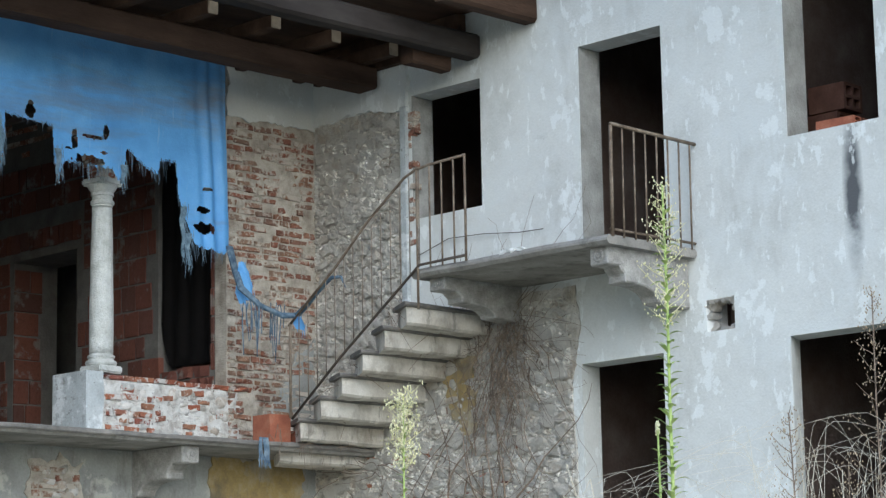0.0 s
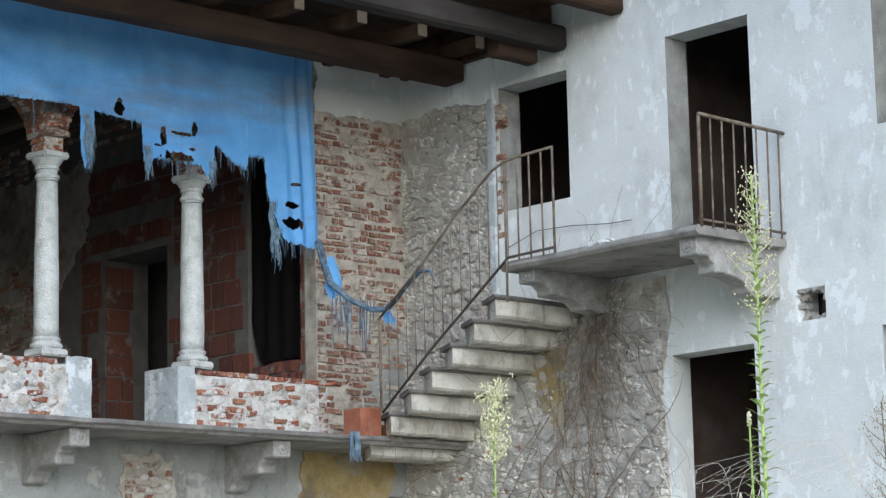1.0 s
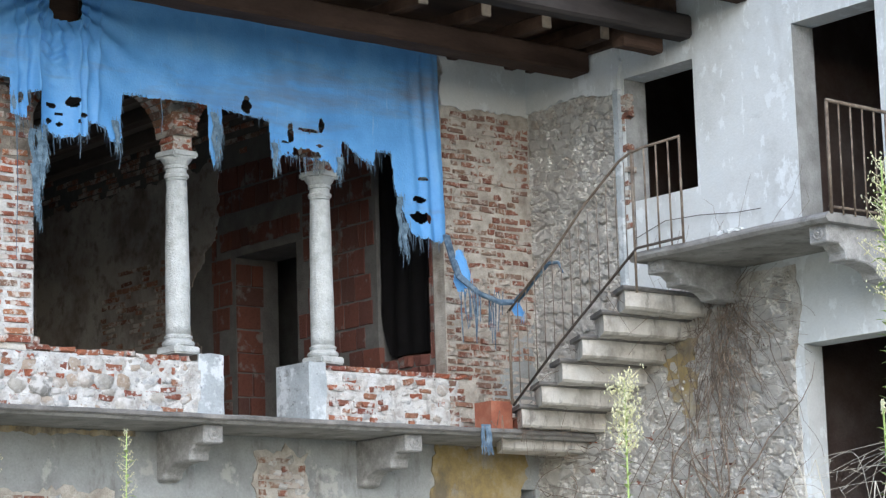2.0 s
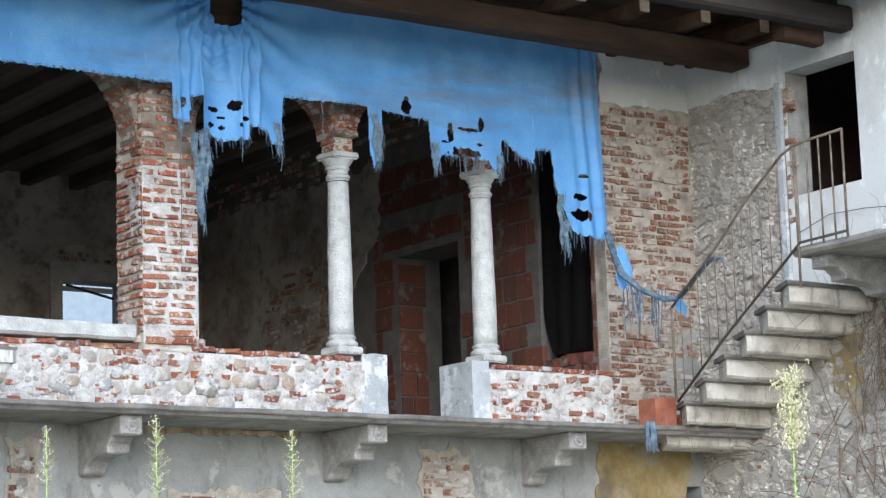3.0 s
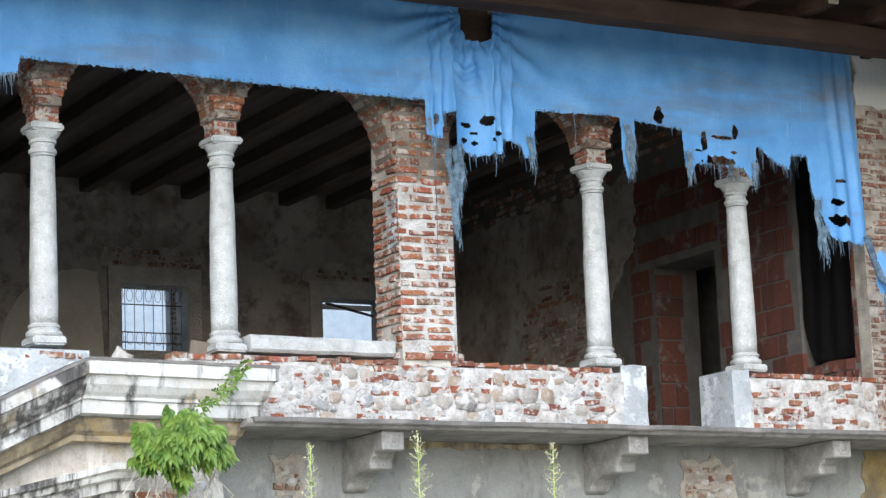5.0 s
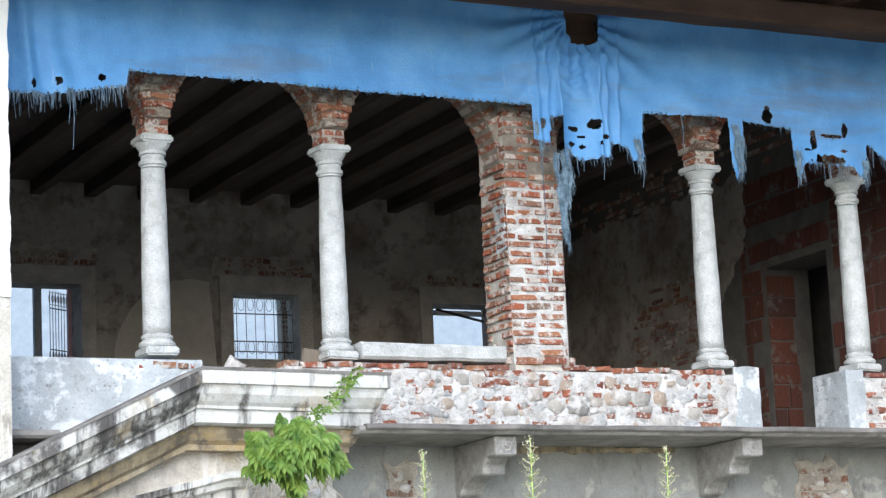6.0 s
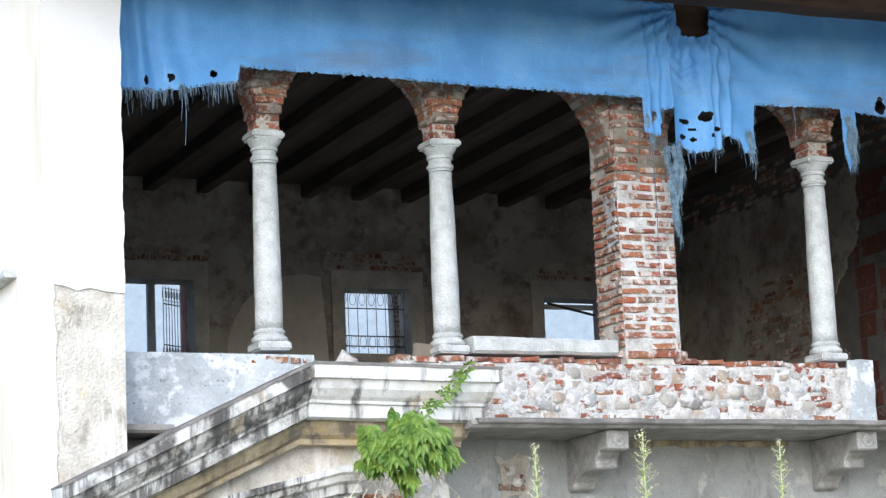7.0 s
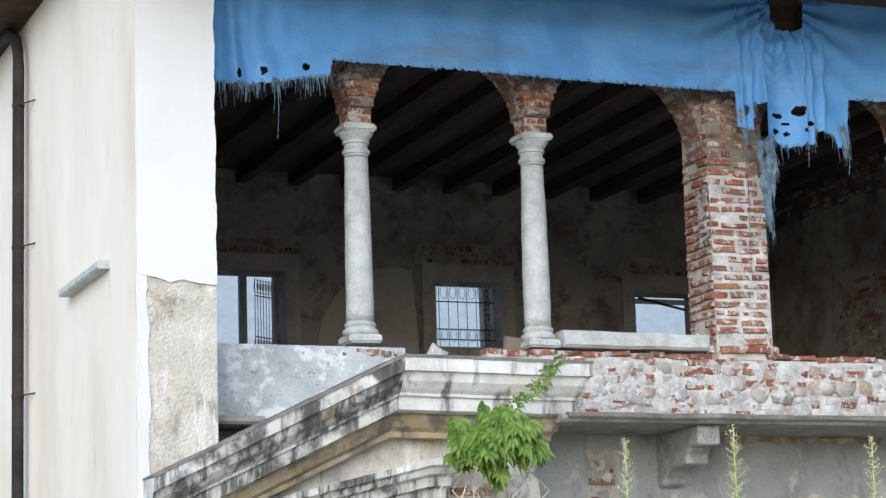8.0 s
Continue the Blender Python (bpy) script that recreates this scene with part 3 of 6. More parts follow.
# a rubble strip and the stone wall below the balcony stay bare: mortar and stones stand proud there


def relief(name, parent, u0, u1, v0, v1, amp, size, material, step=0.028, seed=0):
    """Lumpy masonry on the wing: cells of stone that swell between sunken joints, with a rough grain."""
    bm = bmesh.new()
    nu, nv = int((u1 - u0) / step), int((v1 - v0) / step)
    rows = []
    for i in range(nu + 1):
        row = []
        for j in range(nv + 1):
            u, v = u0 + (u1 - u0) * i / nu, v0 + (v1 - v0) * j / nv
            w = 0.4 * noise.noise_vector(Vector((u * 6, v * 6, seed)))
            d = noise.voronoi(Vector((u / size + w.x, v / (size * 0.62) + w.y, seed * 1.3)))[0]
            h = amp * min(1.0, (d[1] - d[0]) * 3.2) * (0.65 + 0.5 * noise.noise(Vector((u * 4, v * 4, seed + 3)))) + 0.42 * amp * noise.noise(Vector((u * 24, v * 24, seed + 5))) + 0.3 * amp * noise.noise(Vector((u * 2, v * 2, 1)))
            row.append(bm.verts.new((XW + 0.012 - h, u, v)))
        rows.append(row)
    for p, q in zip(rows, rows[1:]):
        for j in range(nv):
            bm.faces.new((p[j], q[j], q[j + 1], p[j + 1]))
    return part(name, bm, material, parent)


rubble_bed = skin("rubble_wall_bed", [(13.98, 0.0), (13.98, 3.3), (14.02, 4.1), (13.9, 4.6), (13.95, 4.98), (17.36, 4.98), (17.36, 0.0)], grey_mortar, "bare rubble wall bedded in grey mortar", proud=0.016, jag=0.03)
rubble_upper = skin("rubble_wall_upper", [(16.14, 3.9), (16.14, 6.95), (17.5, 7.1), (17.5, 3.9)], grey_mortar, "bare rubble wall of field stones above the steps", proud=0.006, jag=0.01)
relief("mortar_relief", rubble_upper, 16.14, 17.5, 3.85, 7.04, 0.034, 0.065, grey_mortar, 0.014, 2)
relief("mortar_relief", rubble_bed, 14.0, 17.45, 2.3, 4.9, 0.05, 0.10, grey_mortar, 0.017, 5)


def in_bare(u, v):
    return (u > 14.03 and v < 4.95) or u > 16.17


scatter(rubble_upper, RUBBLE, "x", XW + 0.02, 16.14, 17.36, 4.4, 7.0, 297, 0.035, 0.125, seed=3, limit=297, flat=0.7, proud=0.034)
scatter(rubble_bed, RUBBLE, "x", XW + 0.02, 14.02, 17.3, 2.5, 4.9, 290, 0.04, 0.16, ok=in_bare, seed=4, limit=290, flat=0.5, proud=0.04)
for k in range(16):
    piece(rnd.choice(BRICKS), rubble_bed, (XW + 0.03, 14.4 + rnd.random() * 2.4, 2.9 + rnd.random() * 1.2), (rnd.uniform(0.1, 0.24), 0.08, 0.065), -90, rnd.uniform(-6, 6))
for k in range(20):
    piece(rnd.choice(LIMED), rubble_bed, (XW + 0.045, 16.02 + rnd.uniform(-0.03, 0.05), 5.5 + 1.5 * rnd.random()), (rnd.uniform(0.05, 0.13), 0.08, rnd.uniform(0.045, 0.065)), -90, rnd.uniform(-9, 9))
skin("yellow_render_patch", [(15.35, 3.75), (15.75, 4.55), (15.5, 4.75), (15.2, 4.5), (15.15, 3.9), (15.25, 3.6)], ochre_bright, "flaking yellow limewashed render beside the steps", proud=0.05, jag=0.13)
skin("upper_render_band", [(16.05, 6.95), (16.7, 7.05), (17.5, 7.0), (17.5, 8.0), (16.05, 8.0)], plaster, "grey render above the rubble", proud=0.045, jag=0.04, seed=4)
tagged(part("pipe", long_block(1, 16.05, 16.12, XW - 0.04, XW + 0.01, 5.0, 7.0, 0.1, 0.003, 0.008), pale_plaster, None), "grey plastered conduit strip beside the window", "conduit", kind="structure")

for k in range(9):
    a = k * 0.7
    piece(RUBBLE[k], wing, (XW + 0.10 + 0.02 * (k % 3), 12.315 + 0.17 * math.cos(a), 4.53 + 0.15 * math.sin(a)), (0.10, 0.12, 0.07 + 0.02 * (k % 2)), -90, 40 * k)
for k in range(11):
    a = 0.5 + k / 11 * 2.6
    q = max(abs(math.cos(a)) / 0.155, abs(math.sin(a)) / 0.14)
    piece(RUBBLE[k % 12], wing, (XW + 0.05, 12.33 + math.cos(a) / q, 4.525 + math.sin(a) / q), (0.045 + 0.02 * (k % 3), 0.05, 0.035 + 0.012 * (k % 4)), -90, 47 * k)
# rooms behind the wing's openings; the lack of light is put into their dark colour
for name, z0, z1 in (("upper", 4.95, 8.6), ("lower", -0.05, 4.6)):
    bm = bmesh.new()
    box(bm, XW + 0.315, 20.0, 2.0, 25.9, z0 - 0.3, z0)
    setting("floor_wing_" + name, bm, wing_shade, "floor of the wing, coloured dark for the unlit room", "floor")
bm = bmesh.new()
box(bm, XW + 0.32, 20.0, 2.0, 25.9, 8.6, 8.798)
setting("ceiling_wing", bm, wing_shade, "ceiling of the wing, coloured dark for the unlit room", "ceiling")
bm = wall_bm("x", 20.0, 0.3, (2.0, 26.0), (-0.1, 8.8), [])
setting("wall_wing_back", bm, wing_shade, "back wall of the wing, coloured dark for the unlit room", "wall")
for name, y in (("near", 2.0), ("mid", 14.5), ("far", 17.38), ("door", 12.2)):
    setting("wall_wing_" + name, wall_bm("y", y, 0.25, (XW + 0.315, 20.0), (-0.05, 8.6), []), wing_shade, "partition inside the wing, coloured dark for the unlit room", "wall")
# unseen roof; its 1.35 m overhang is added to shade the wall top
bm = bmesh.new()
box(bm, XW - 1.35, 20.4, 1.6, 14.25, 8.8, 9.0)
box(bm, XW - 0.02, 20.4, 14.252, 26.2, 8.8, 9.0)
setting("roof_wing", bm, wood, "timber roof over the wing, with an unseen overhang added for shade", "roof")
bm = bmesh.new()
box(bm, XW - 0.10, XW - 0.002, 15.24, 17.3, 7.42, 7.74)
setting("wall_plate", bm, wood, "dark timber plate along the wing wall under the roof", "beam")

# ---- lower front of the main house and its floor slab ----
lower = setting("wall_lower_front", wall_bm("y", YF + 0.02, 0.45, (4.3, XW), (-0.1, 3.652), [(14.9, 15.5, 0.2, 3.25)]), lower_plaster, "damp grey plastered wall below the gallery", "wall")


def front_skin(name, line, material, label, proud=0.02, jag=0.04, seed=0, at=YF + 0.02):
    return skin(name, line, material, label, "y", at, proud, jag, seed)


yellow = front_skin("yellow_render", [(14.24, 3.65), (15.36, 3.65), (15.3, 3.2), (15.36, 2.5), (14.3, 2.5), (14.16, 3.1)], ochre_bright, "yellow ochre render below the gallery", 0.016, 0.08, 2)
front_skin("ochre_band", [(8.95, 3.59), (10.9, 3.60), (10.9, 3.65), (8.95, 3.65)], ochre, "crumbling ochre render along the slab", 0.03, 0.04, 6)
for k, (x0, x1, z0, z1, s) in enumerate(((8.12, 8.42, 2.2, 3.52, 3), (12.15, 12.75, 2.6, 3.52, 5), (9.6, 10.7, 2.5, 3.13, 8), (11.35, 11.65, 2.3, 2.95, 9))):
    bed = front_skin("bare_patch_%d" % (k + 1), [(x0, z0), (x1, z0), (x1, z1), (x0, z1)], tan_mortar, "patch of bare brick and mortar in the plaster", 0.014, 0.09, s)
    courses(bed, LIMED, "y", YF - 0.005, x0 + 0.03, x1 - 0.03, z0 + 0.02, z1 - 0.02, keep=0.55 if k != 2 else 0.35, length=0.2, seed=s)
    scatter(bed, STONES, "y", YF + 0.01, x0 + 0.02, x1 - 0.02, z0, z1, 14, 0.04, 0.1, seed=s)

slab = setting("gallery_slab", long_block(0, 7.55, XW + 0.01, YF - 0.84, YF + 0.1, SLAB - 0.062, SLAB, 0.12, 0.006, 0.022, 3), slab_stone, "weathered grey stone gallery slab with blackened edge", "gallery floor")
setting("floor_room", long_block(0, 4.9, XI + 0.02, YF + 0.1, YB + 0.2, SLAB - 0.16, SLAB - 0.004, 0.6, 0.0, 0.01, 3), dusty_floor, "bare concrete floor of the loggia room", "floor")
setting("gallery_slab_end", long_block(0, 4.9, 5.3, YF - 0.43, YF + 0.1, SLAB - 0.065, SLAB, 0.1, 0.006, 0.022, 6), slab_stone, "end of the stone gallery slab", "gallery floor")
# the slab's worn top lip
lip = long_block(0, 7.6, 15.5, YF - 0.87, YF - 0.72, SLAB - 0.035, SLAB + 0.012, 0.08, 0.008, 0.012, 8)
part("lip", lip, tread_stone, slab, "blackened stone edge")


# ---- corbels ----
def corbel_bm(length=0.74, width=0.2):
    """Side profile in y (out, negative) and z (down), given its width, with a block at the front and a curved foot."""
    prof = [(0, 0), (-length, 0), (-length, -0.16), (-length + 0.16, -0.16), (-length + 0.17, -0.185), (-length + 0.22, -0.22)]
    prof += [(-length + 0.22, -0.29), (-length + 0.36, -0.29)]
    prof += [(-length + 0.36 + 0.28 * math.sin(a), -0.29 - 0.13 * (1 - math.cos(a))) for a in (0.4, 0.8, 1.2, 1.57)] + [(0, -0.44)]
    bm = bmesh.new()
    rows = [[bm.verts.new((x, y, z)) for y, z in prof] for x in (-width / 2, width / 2)]
    n = len(prof)
    for k in range(n):
        bm.faces.new((rows[0][k], rows[0][(k + 1) % n], rows[1][(k + 1) % n], rows[1][k]))
    bm.faces.new(rows[0]), bm.faces.new(rows[1])
    bm.normal_update()
    bmesh.ops.triangulate(bm, faces=[f for f in bm.faces if len(f.verts) > 4])
    bmesh.ops.recalc_face_normals(bm, faces=bm.faces)
    bmesh.ops.bevel(bm, geom=[e for e in bm.edges if e.is_manifold and e.calc_face_angle(0) > 0.5], offset=0.012, segments=1, affect="EDGES")
    return bm


def corbel(at, turn=0.0, length=0.74):
    e = thing("stone_corbel", "carved granite corbel with a round boss, carrying the slab", "corbel", "corbels under the slabs")
    body = part("body", corbel_bm(length), corbel_stone, e)
    boss = lathe_bm([(0.055, 0), (0.055, 0.008), (0.042, 0.012), (0.036, 0.006), (0.02, 0.006), (0.016, 0.016), (0.003, 0.018)], 20)
    bmesh.ops.transform(boss, verts=boss.verts, matrix=Matrix.Translation((0, -length, -0.08)) @ pose(0, 0, 0, 90, 0, 0))
    part("boss", boss, corbel_stone, body, "round carved boss")
    e.matrix_world = pose(*at, 0, 0, turn)
    return e


first = corbel((8.88, YF + 0.02, SLAB - 0.058))
for x in (11.23, 13.40):
    copy_thing(first, pose(x, YF + 0.02, SLAB - 0.058))
corbel((XW + 0.02, 12.75, 5.045), -90, 1.05)
corbel((XW + 0.02, 14.70, 5.045), -90, 1.0).scale = (1, 1, 0.75)

# ---- balcony and steps on the wing ----
balcony = setting("balcony_slab", long_block(1, 12.56, 14.86, 14.42, XW + 0.03, 5.035, 5.115, 0.12, 0.008, 0.03, 5), slab_stone, "weathered stone balcony slab on corbels", "balcony")
stairs = thing("outside_stairs", "cantilevered limewashed stone steps against the rubble wall", "stairs")
for k in range(7):
    y0 = 14.98 + k * 0.287
    top = 4.845 - k * 0.183
    bm = bmesh.new()
    # a stone with a rounded, undercut back towards the yard
    prof = [(y0 + 0.36, top - 0.03), (y0 + 0.36, top - 0.2), (y0 + 0.03, top - 0.2), (y0 + 0.004, top - 0.18), (y0 - 0.004, top - 0.10), (y0 + 0.004, top - 0.03)]
    rows = []
    for i in range(9):
        row = []
        for y, z in prof:
            x0 = 14.47 + 0.66 * max(0.0, y - y0)
            x = x0 + (XW + 0.06 - x0) * i / 8
            row.append(bm.verts.new(Vector((x, y, z)) + 0.013 * noise.noise_vector(Vector((x * 5, y * 5 + k, z * 5)))))
        rows.append(row)
    for p, q in zip(rows, rows[1:]):
        for j in range(6):
            bm.faces.new((p[j], p[(j + 1) % 6], q[(j + 1) % 6], q[j]))
    bm.faces.new(rows[0]), bm.faces.new(rows[-1])
    bmesh.ops.recalc_face_normals(bm, faces=bm.faces)
    part("step", bm, step_stone, stairs)
    # dark tread colour also draws the shadow line under the step above
    bm = long_block(0, 14.42, XW + 0.06, y0 - 0.035, y0 + 0.36, top - 0.035, top + 0.005, 0.1, 0.009, 0.014, k)
    for v in bm.verts:
        v.co.x += 0.62 * max(0.0, v.co.y - y0) * (XW + 0.06 - v.co.x) / 1.2
    part("tread", bm, tread_stone, stairs, "weathered stone tread, darkened for the shadow gap under the next step")


# ---- railings ----
def bar(name, a, b, r, parent, material=iron, label="", seg=6):
    bm = bmesh.new()
    tube(bm, [a, b], r, seg)
    return part(name, bm, material, parent, label, smooth=True)


XR = 14.48
rail = thing("stair_railing", "rusty thin iron railing beside the stone steps", "railing")
bm = bmesh.new()
tube(bm, [(XR, 16.57, 4.80), (XR, 15.9, 5.28), (XR, 15.49, 5.62), (XR, 15.0, 5.95), (XR, 14.86, 6.0), (XR, 14.7, 6.02), (XR, 14.23, 6.035)], 0.0125, 8)
part("handrail", bm, iron, rail, "rusty iron handrail", smooth=True)
bm = bmesh.new()
tube(bm, [(XR, 16.53, 3.93), (XR, 15.88, 4.42), (XR, 14.82, 5.14), (XR, 14.26, 5.15)], 0.013, 8)
part("bottom_rail", bm, dark_iron, rail, "dark iron bottom rail", smooth=True)
for k in range(15):
    y = 16.55 - k * 0.124
    s = (16.55 - y) / (16.55 - 14.84)
    bar("baluster", (XR, y, 3.94 + 1.18 * s), (XR, y, 4.82 + 1.18 * s), 0.0045 if k else 0.014, rail)
for k, y in enumerate((14.84, 14.68, 14.53, 14.38, 14.24)):
    bar("baluster", (XR, y, 5.10 if k else 4.75), (XR, y, 6.03), 0.012 if k in (0, 4) else 0.009, rail)
rail.location = (-0.08, -0.086, 0.0)
guard = thing("balcony_railing", "rusty iron guard at the end of the balcony slab", "railing")
bar("handrail", (XR, 12.54, 6.04), (XW + 0.03, 12.54, 6.02), 0.016, guard)
bar("bottom_rail", (XR, 12.57, 5.16), (XW + 0.03, 12.57, 5.16), 0.012, guard)
for k in range(8):
    x = XR + 0.01 + k * 0.146
    bar("baluster", (x, 12.555, 5.10), (x, 12.545, 6.03), 0.016 if k == 0 else 0.0085, guard)

# ---- loggia: parapets, pier, columns, arches ----
par_l = setting("parapet_long", wall_bm("y", YF + 0.015, 0.48, (7.3, 11.80), (SLAB, PARA - 0.05), []), pale_mortar, "low parapet of brick and river stones in pale lime mortar", "parapet")
par_r = setting("parapet_short", wall_bm("y", YF + 0.015, 0.48, (12.80, XI + 0.35), (SLAB, PARA - 0.05), []), pale_mortar, "low parapet of brick and stones with a plastered end", "parapet")
par_e = setting("parapet_end", wall_bm("y", YF + 0.015, 0.48, (4.9, 6.60), (SLAB, PARA - 0.02), []), pale_plaster, "plastered low parapet with cracked pale render", "parapet")
courses(par_l, BRICKS + WASHED, "y", YF + 0.0, 7.3, 11.62, PARA - 0.062, PARA + 0.012, h=0.066, length=0.24, depth=0.2, seed=11, wob=0.012, tip=2.5, keep=0.94)
courses(par_r, WASHED, "y", YF + 0.0, 13.0, XI + 0.3, PARA - 0.062, PARA + 0.012, h=0.066, length=0.24, depth=0.2, seed=12)
courses(par_e, BRICKS, "y", YF + 0.0, 6.05, 6.55, PARA - 0.10, PARA - 0.02, h=0.07, length=0.24, depth=0.2, seed=13)
coat(par_e, pale_plaster, "y", YF + 0.008, 4.9, 6.58, SLAB, PARA - 0.02, 0.012, 0.022, 9, "render_coat")
courses(par_l, WASHED, "y", YF - 0.002, 7.9, 11.4, SLAB + 0.02, PARA - 0.07, keep=0.34, length=0.19, seed=14, proud=0.004, wob=0.022, tip=7)
courses(par_r, WASHED, "y", YF - 0.009, 12.98, 13.55, SLAB + 0.02, PARA - 0.07, keep=0.72, length=0.18, seed=15, proud=0.006, wob=0.01, tip=4)
courses(par_r, WASHED, "y", YF - 0.004, 13.55, 14.4, SLAB + 0.02, PARA - 0.07, keep=0.25, length=0.15, seed=18, proud=0.006, wob=0.015, tip=8)
scatter(par_l, STONES, "y", YF + 0.015, 8.0, 11.5, SLAB, PARA - 0.06, 296, 0.022, 0.15, seed=16, flat=0.45, proud=0.014)
for x, z, w, h in ((9.98, 4.0, 0.22, 0.20), (10.40, 4.06, 0.17, 0.15), (10.60, 4.06, 0.18, 0.14)):
    piece(STONES[int(x * 10) % 10], par_l, (x, YF + 0.03, z), (w, 0.14, h), 0, 10)
scatter(par_r, STONES, "y", YF + 0.015, 13.1, 14.5, SLAB, PARA - 0.06, 60, 0.03, 0.12, seed=17, flat=0.45, proud=0.012)
coat(par_l, pale_mortar, "y", YF + 0.002, 7.75, 11.6, SLAB, PARA - 0.055, 0.017, 0.02, 1)
coat(par_r, pale_mortar, "y", YF + 0.006, 12.95, XI + 0.2, SLAB, PARA - 0.055, 0.013, 0.02, 2)
for nm, x0, x1 in (("parapet_cheek_long", 11.55, 11.83), ("parapet_cheek_short", 12.77, 12.96)):
    front_skin(nm, [(x0, SLAB), (x1, SLAB), (x1, PARA + 0.02), (x0 + 0.02, PARA + 0.02)], pale_plaster, "pale plaster at the end of the parapet", 0.02, 0.02, 3)
for nm, x0, x1 in (("parapet_jamb_long", 11.80, 11.83), ("parapet_jamb_short", 12.77, 12.80)):
    bm = bmesh.new()
    box(bm, x0, x1, YF + 0.004, YF + 0.52, SLAB, PARA + 0.02)
    setting(nm, bm, pale_plaster, "plastered end face of the parapet", "wall render")

pier = setting("brick_pier", wall_bm("y", YF + 0.015, 0.47, (9.40, 9.91), (PARA - 0.1, 6.7), []), mortar, "brick pier in wide lime joints between the arches", "pier")
courses(pier, BRICKS, "y", YF - 0.004, 9.378, 9.925, PARA, 6.62, h=0.078, keep=0.92, seed=21, proud=0.008, joint=0.027, tip=2.5, wob=0.008)
courses(pier, BRICKS, "x", 9.375, YF + 0.002, YF + 0.46, PARA, 6.1, h=0.078, keep=0.88, joint=0.028, length=0.2, seed=22, depth=0.08, proud=0.008, tip=2.5)
courses(pier, BRICKS, "y", YF - 0.012, 9.375, 9.98, PARA - 0.005, PARA + 0.08, keep=1, seed=23)
coat(pier, pale_mortar, "y", YF + 0.0025, 9.39, 9.92, PARA + 0.01, 5.9, 0.011, 0.018, 3)
# the pier's mortar is a darker brown from 5.88 upwards
coat(pier, dark_mortar, "y", YF + 0.003, 9.39, 9.92, 5.88, 6.6, 0.011, 0.018, 3, "upper_mortar")
skin("pier_jamb_render", [(YF + 0.02, 5.35), (YF + 0.2, 5.3), (YF + 0.24, 5.75), (YF + 0.05, 5.8)], pale_plaster, "pale render on the side of the pier", at=9.385, proud=0.01, jag=0.03)


def column(x, y, z1, lean=0.0, z0=PARA + 0.03):
    e = thing("stone_column", "weathered pale granite column with moulded base and capital", "column", "columns of the loggia")
    h = z1 - z0
    part("plinth", block_bm(-0.142, 0.142, -0.142, 0.142, 0, 0.07, 0.014, 0.008, x), granite, e)
    bm = lathe_bm([(0.130, 0.07), (0.142, 0.08), (0.147, 0.098), (0.140, 0.116), (0.126, 0.122), (0.120, 0.126), (0.119, 0.142), (0.127, 0.146), (0.128, 0.166), (0.112, 0.172), (0.112, 0.182)], 36)
    part("base_moulding", bm, granite, e, smooth="crisp")
    prof = [(0.111 - 0.017 * (k / 16) ** 1.6 + 0.003 * math.sin(math.pi * k / 16), 0.18 + (h - 0.45) * k / 16) for k in range(17)]
    bm = lathe_bm(prof, 32)
    for v in bm.verts:
        v.co += 0.004 * noise.noise_vector(v.co * 7 + Vector((x, 0, 0))) + 0.002 * noise.noise_vector(v.co * 22)
    part("shaft", bm, granite, e, smooth=True)
    # astragal, necking, fillet, round echinus
    bm = lathe_bm([(0.095, h - 0.262), (0.095, h - 0.246), (0.107, h - 0.242), (0.112, h - 0.228), (0.111, h - 0.214), (0.104, h - 0.206), (0.095, h - 0.202), (0.094, h - 0.162),
                   (0.109, h - 0.158), (0.109, h - 0.136), (0.102, h - 0.132), (0.112, h - 0.116), (0.128, h - 0.094), (0.139, h - 0.076), (0.146, h - 0.062)], 36)
    for v in bm.verts:
        v.co += 0.004 * noise.noise_vector(v.co * 11 + Vector((x, 3, 0)))
    part("capital", bm, granite, e, smooth="crisp")
    part("abacus", block_bm(-0.140, 0.140, -0.140, 0.140, h - 0.064, h, 0.016, 0.012, x + 2), granite, e)
    e.matrix_world = pose(x, y, z0, 0, 0, lean)
    return e


CY = YF + 0.24
CAPS = {6.31: 6.165, 7.86: 6.175, 11.51: 6.215, 13.11: 6.20}
for k, (x, z) in enumerate(CAPS.items()):
    column(x, CY, z, 2 * k)

# arches: half an opening at a time, each from its own springing, under one crown
CROWN = 6.85
FOOT = 0.105
BAYS = [(4.9, 6.31 - FOOT, 6.2, 6.295), (6.31 + FOOT, 7.86 - FOOT, 6.295, 6.305), (7.86 + FOOT, 9.39, 6.305, 6.02), (9.92, 11.51 - FOOT, 6.1, 6.345), (11.51 + FOOT, 13.11 - FOOT, 6.345, 6.33), (13.11 + FOOT, 14.42, 6.33, 6.2)]
bm = bmesh.new()
Y0, Y1 = CY - 0.15, CY + 0.15
BAYS.sort()
outline = []
for x0, x1, zl, zr in BAYS:
    mid, a = (x0 + x1) / 2, (x1 - x0) / 2
    outline += [(mid - a * math.cos(t), zl + (CROWN - zl) * math.sin(t)) for t in np.linspace(0, math.pi / 2, 12)]
    outline += [(mid + a * math.sin(t), zr + (CROWN - zr) * math.cos(t)) for t in np.linspace(0, math.pi / 2, 12)][1:]
ring = [(x, y) for x, y in outline]
prev = None
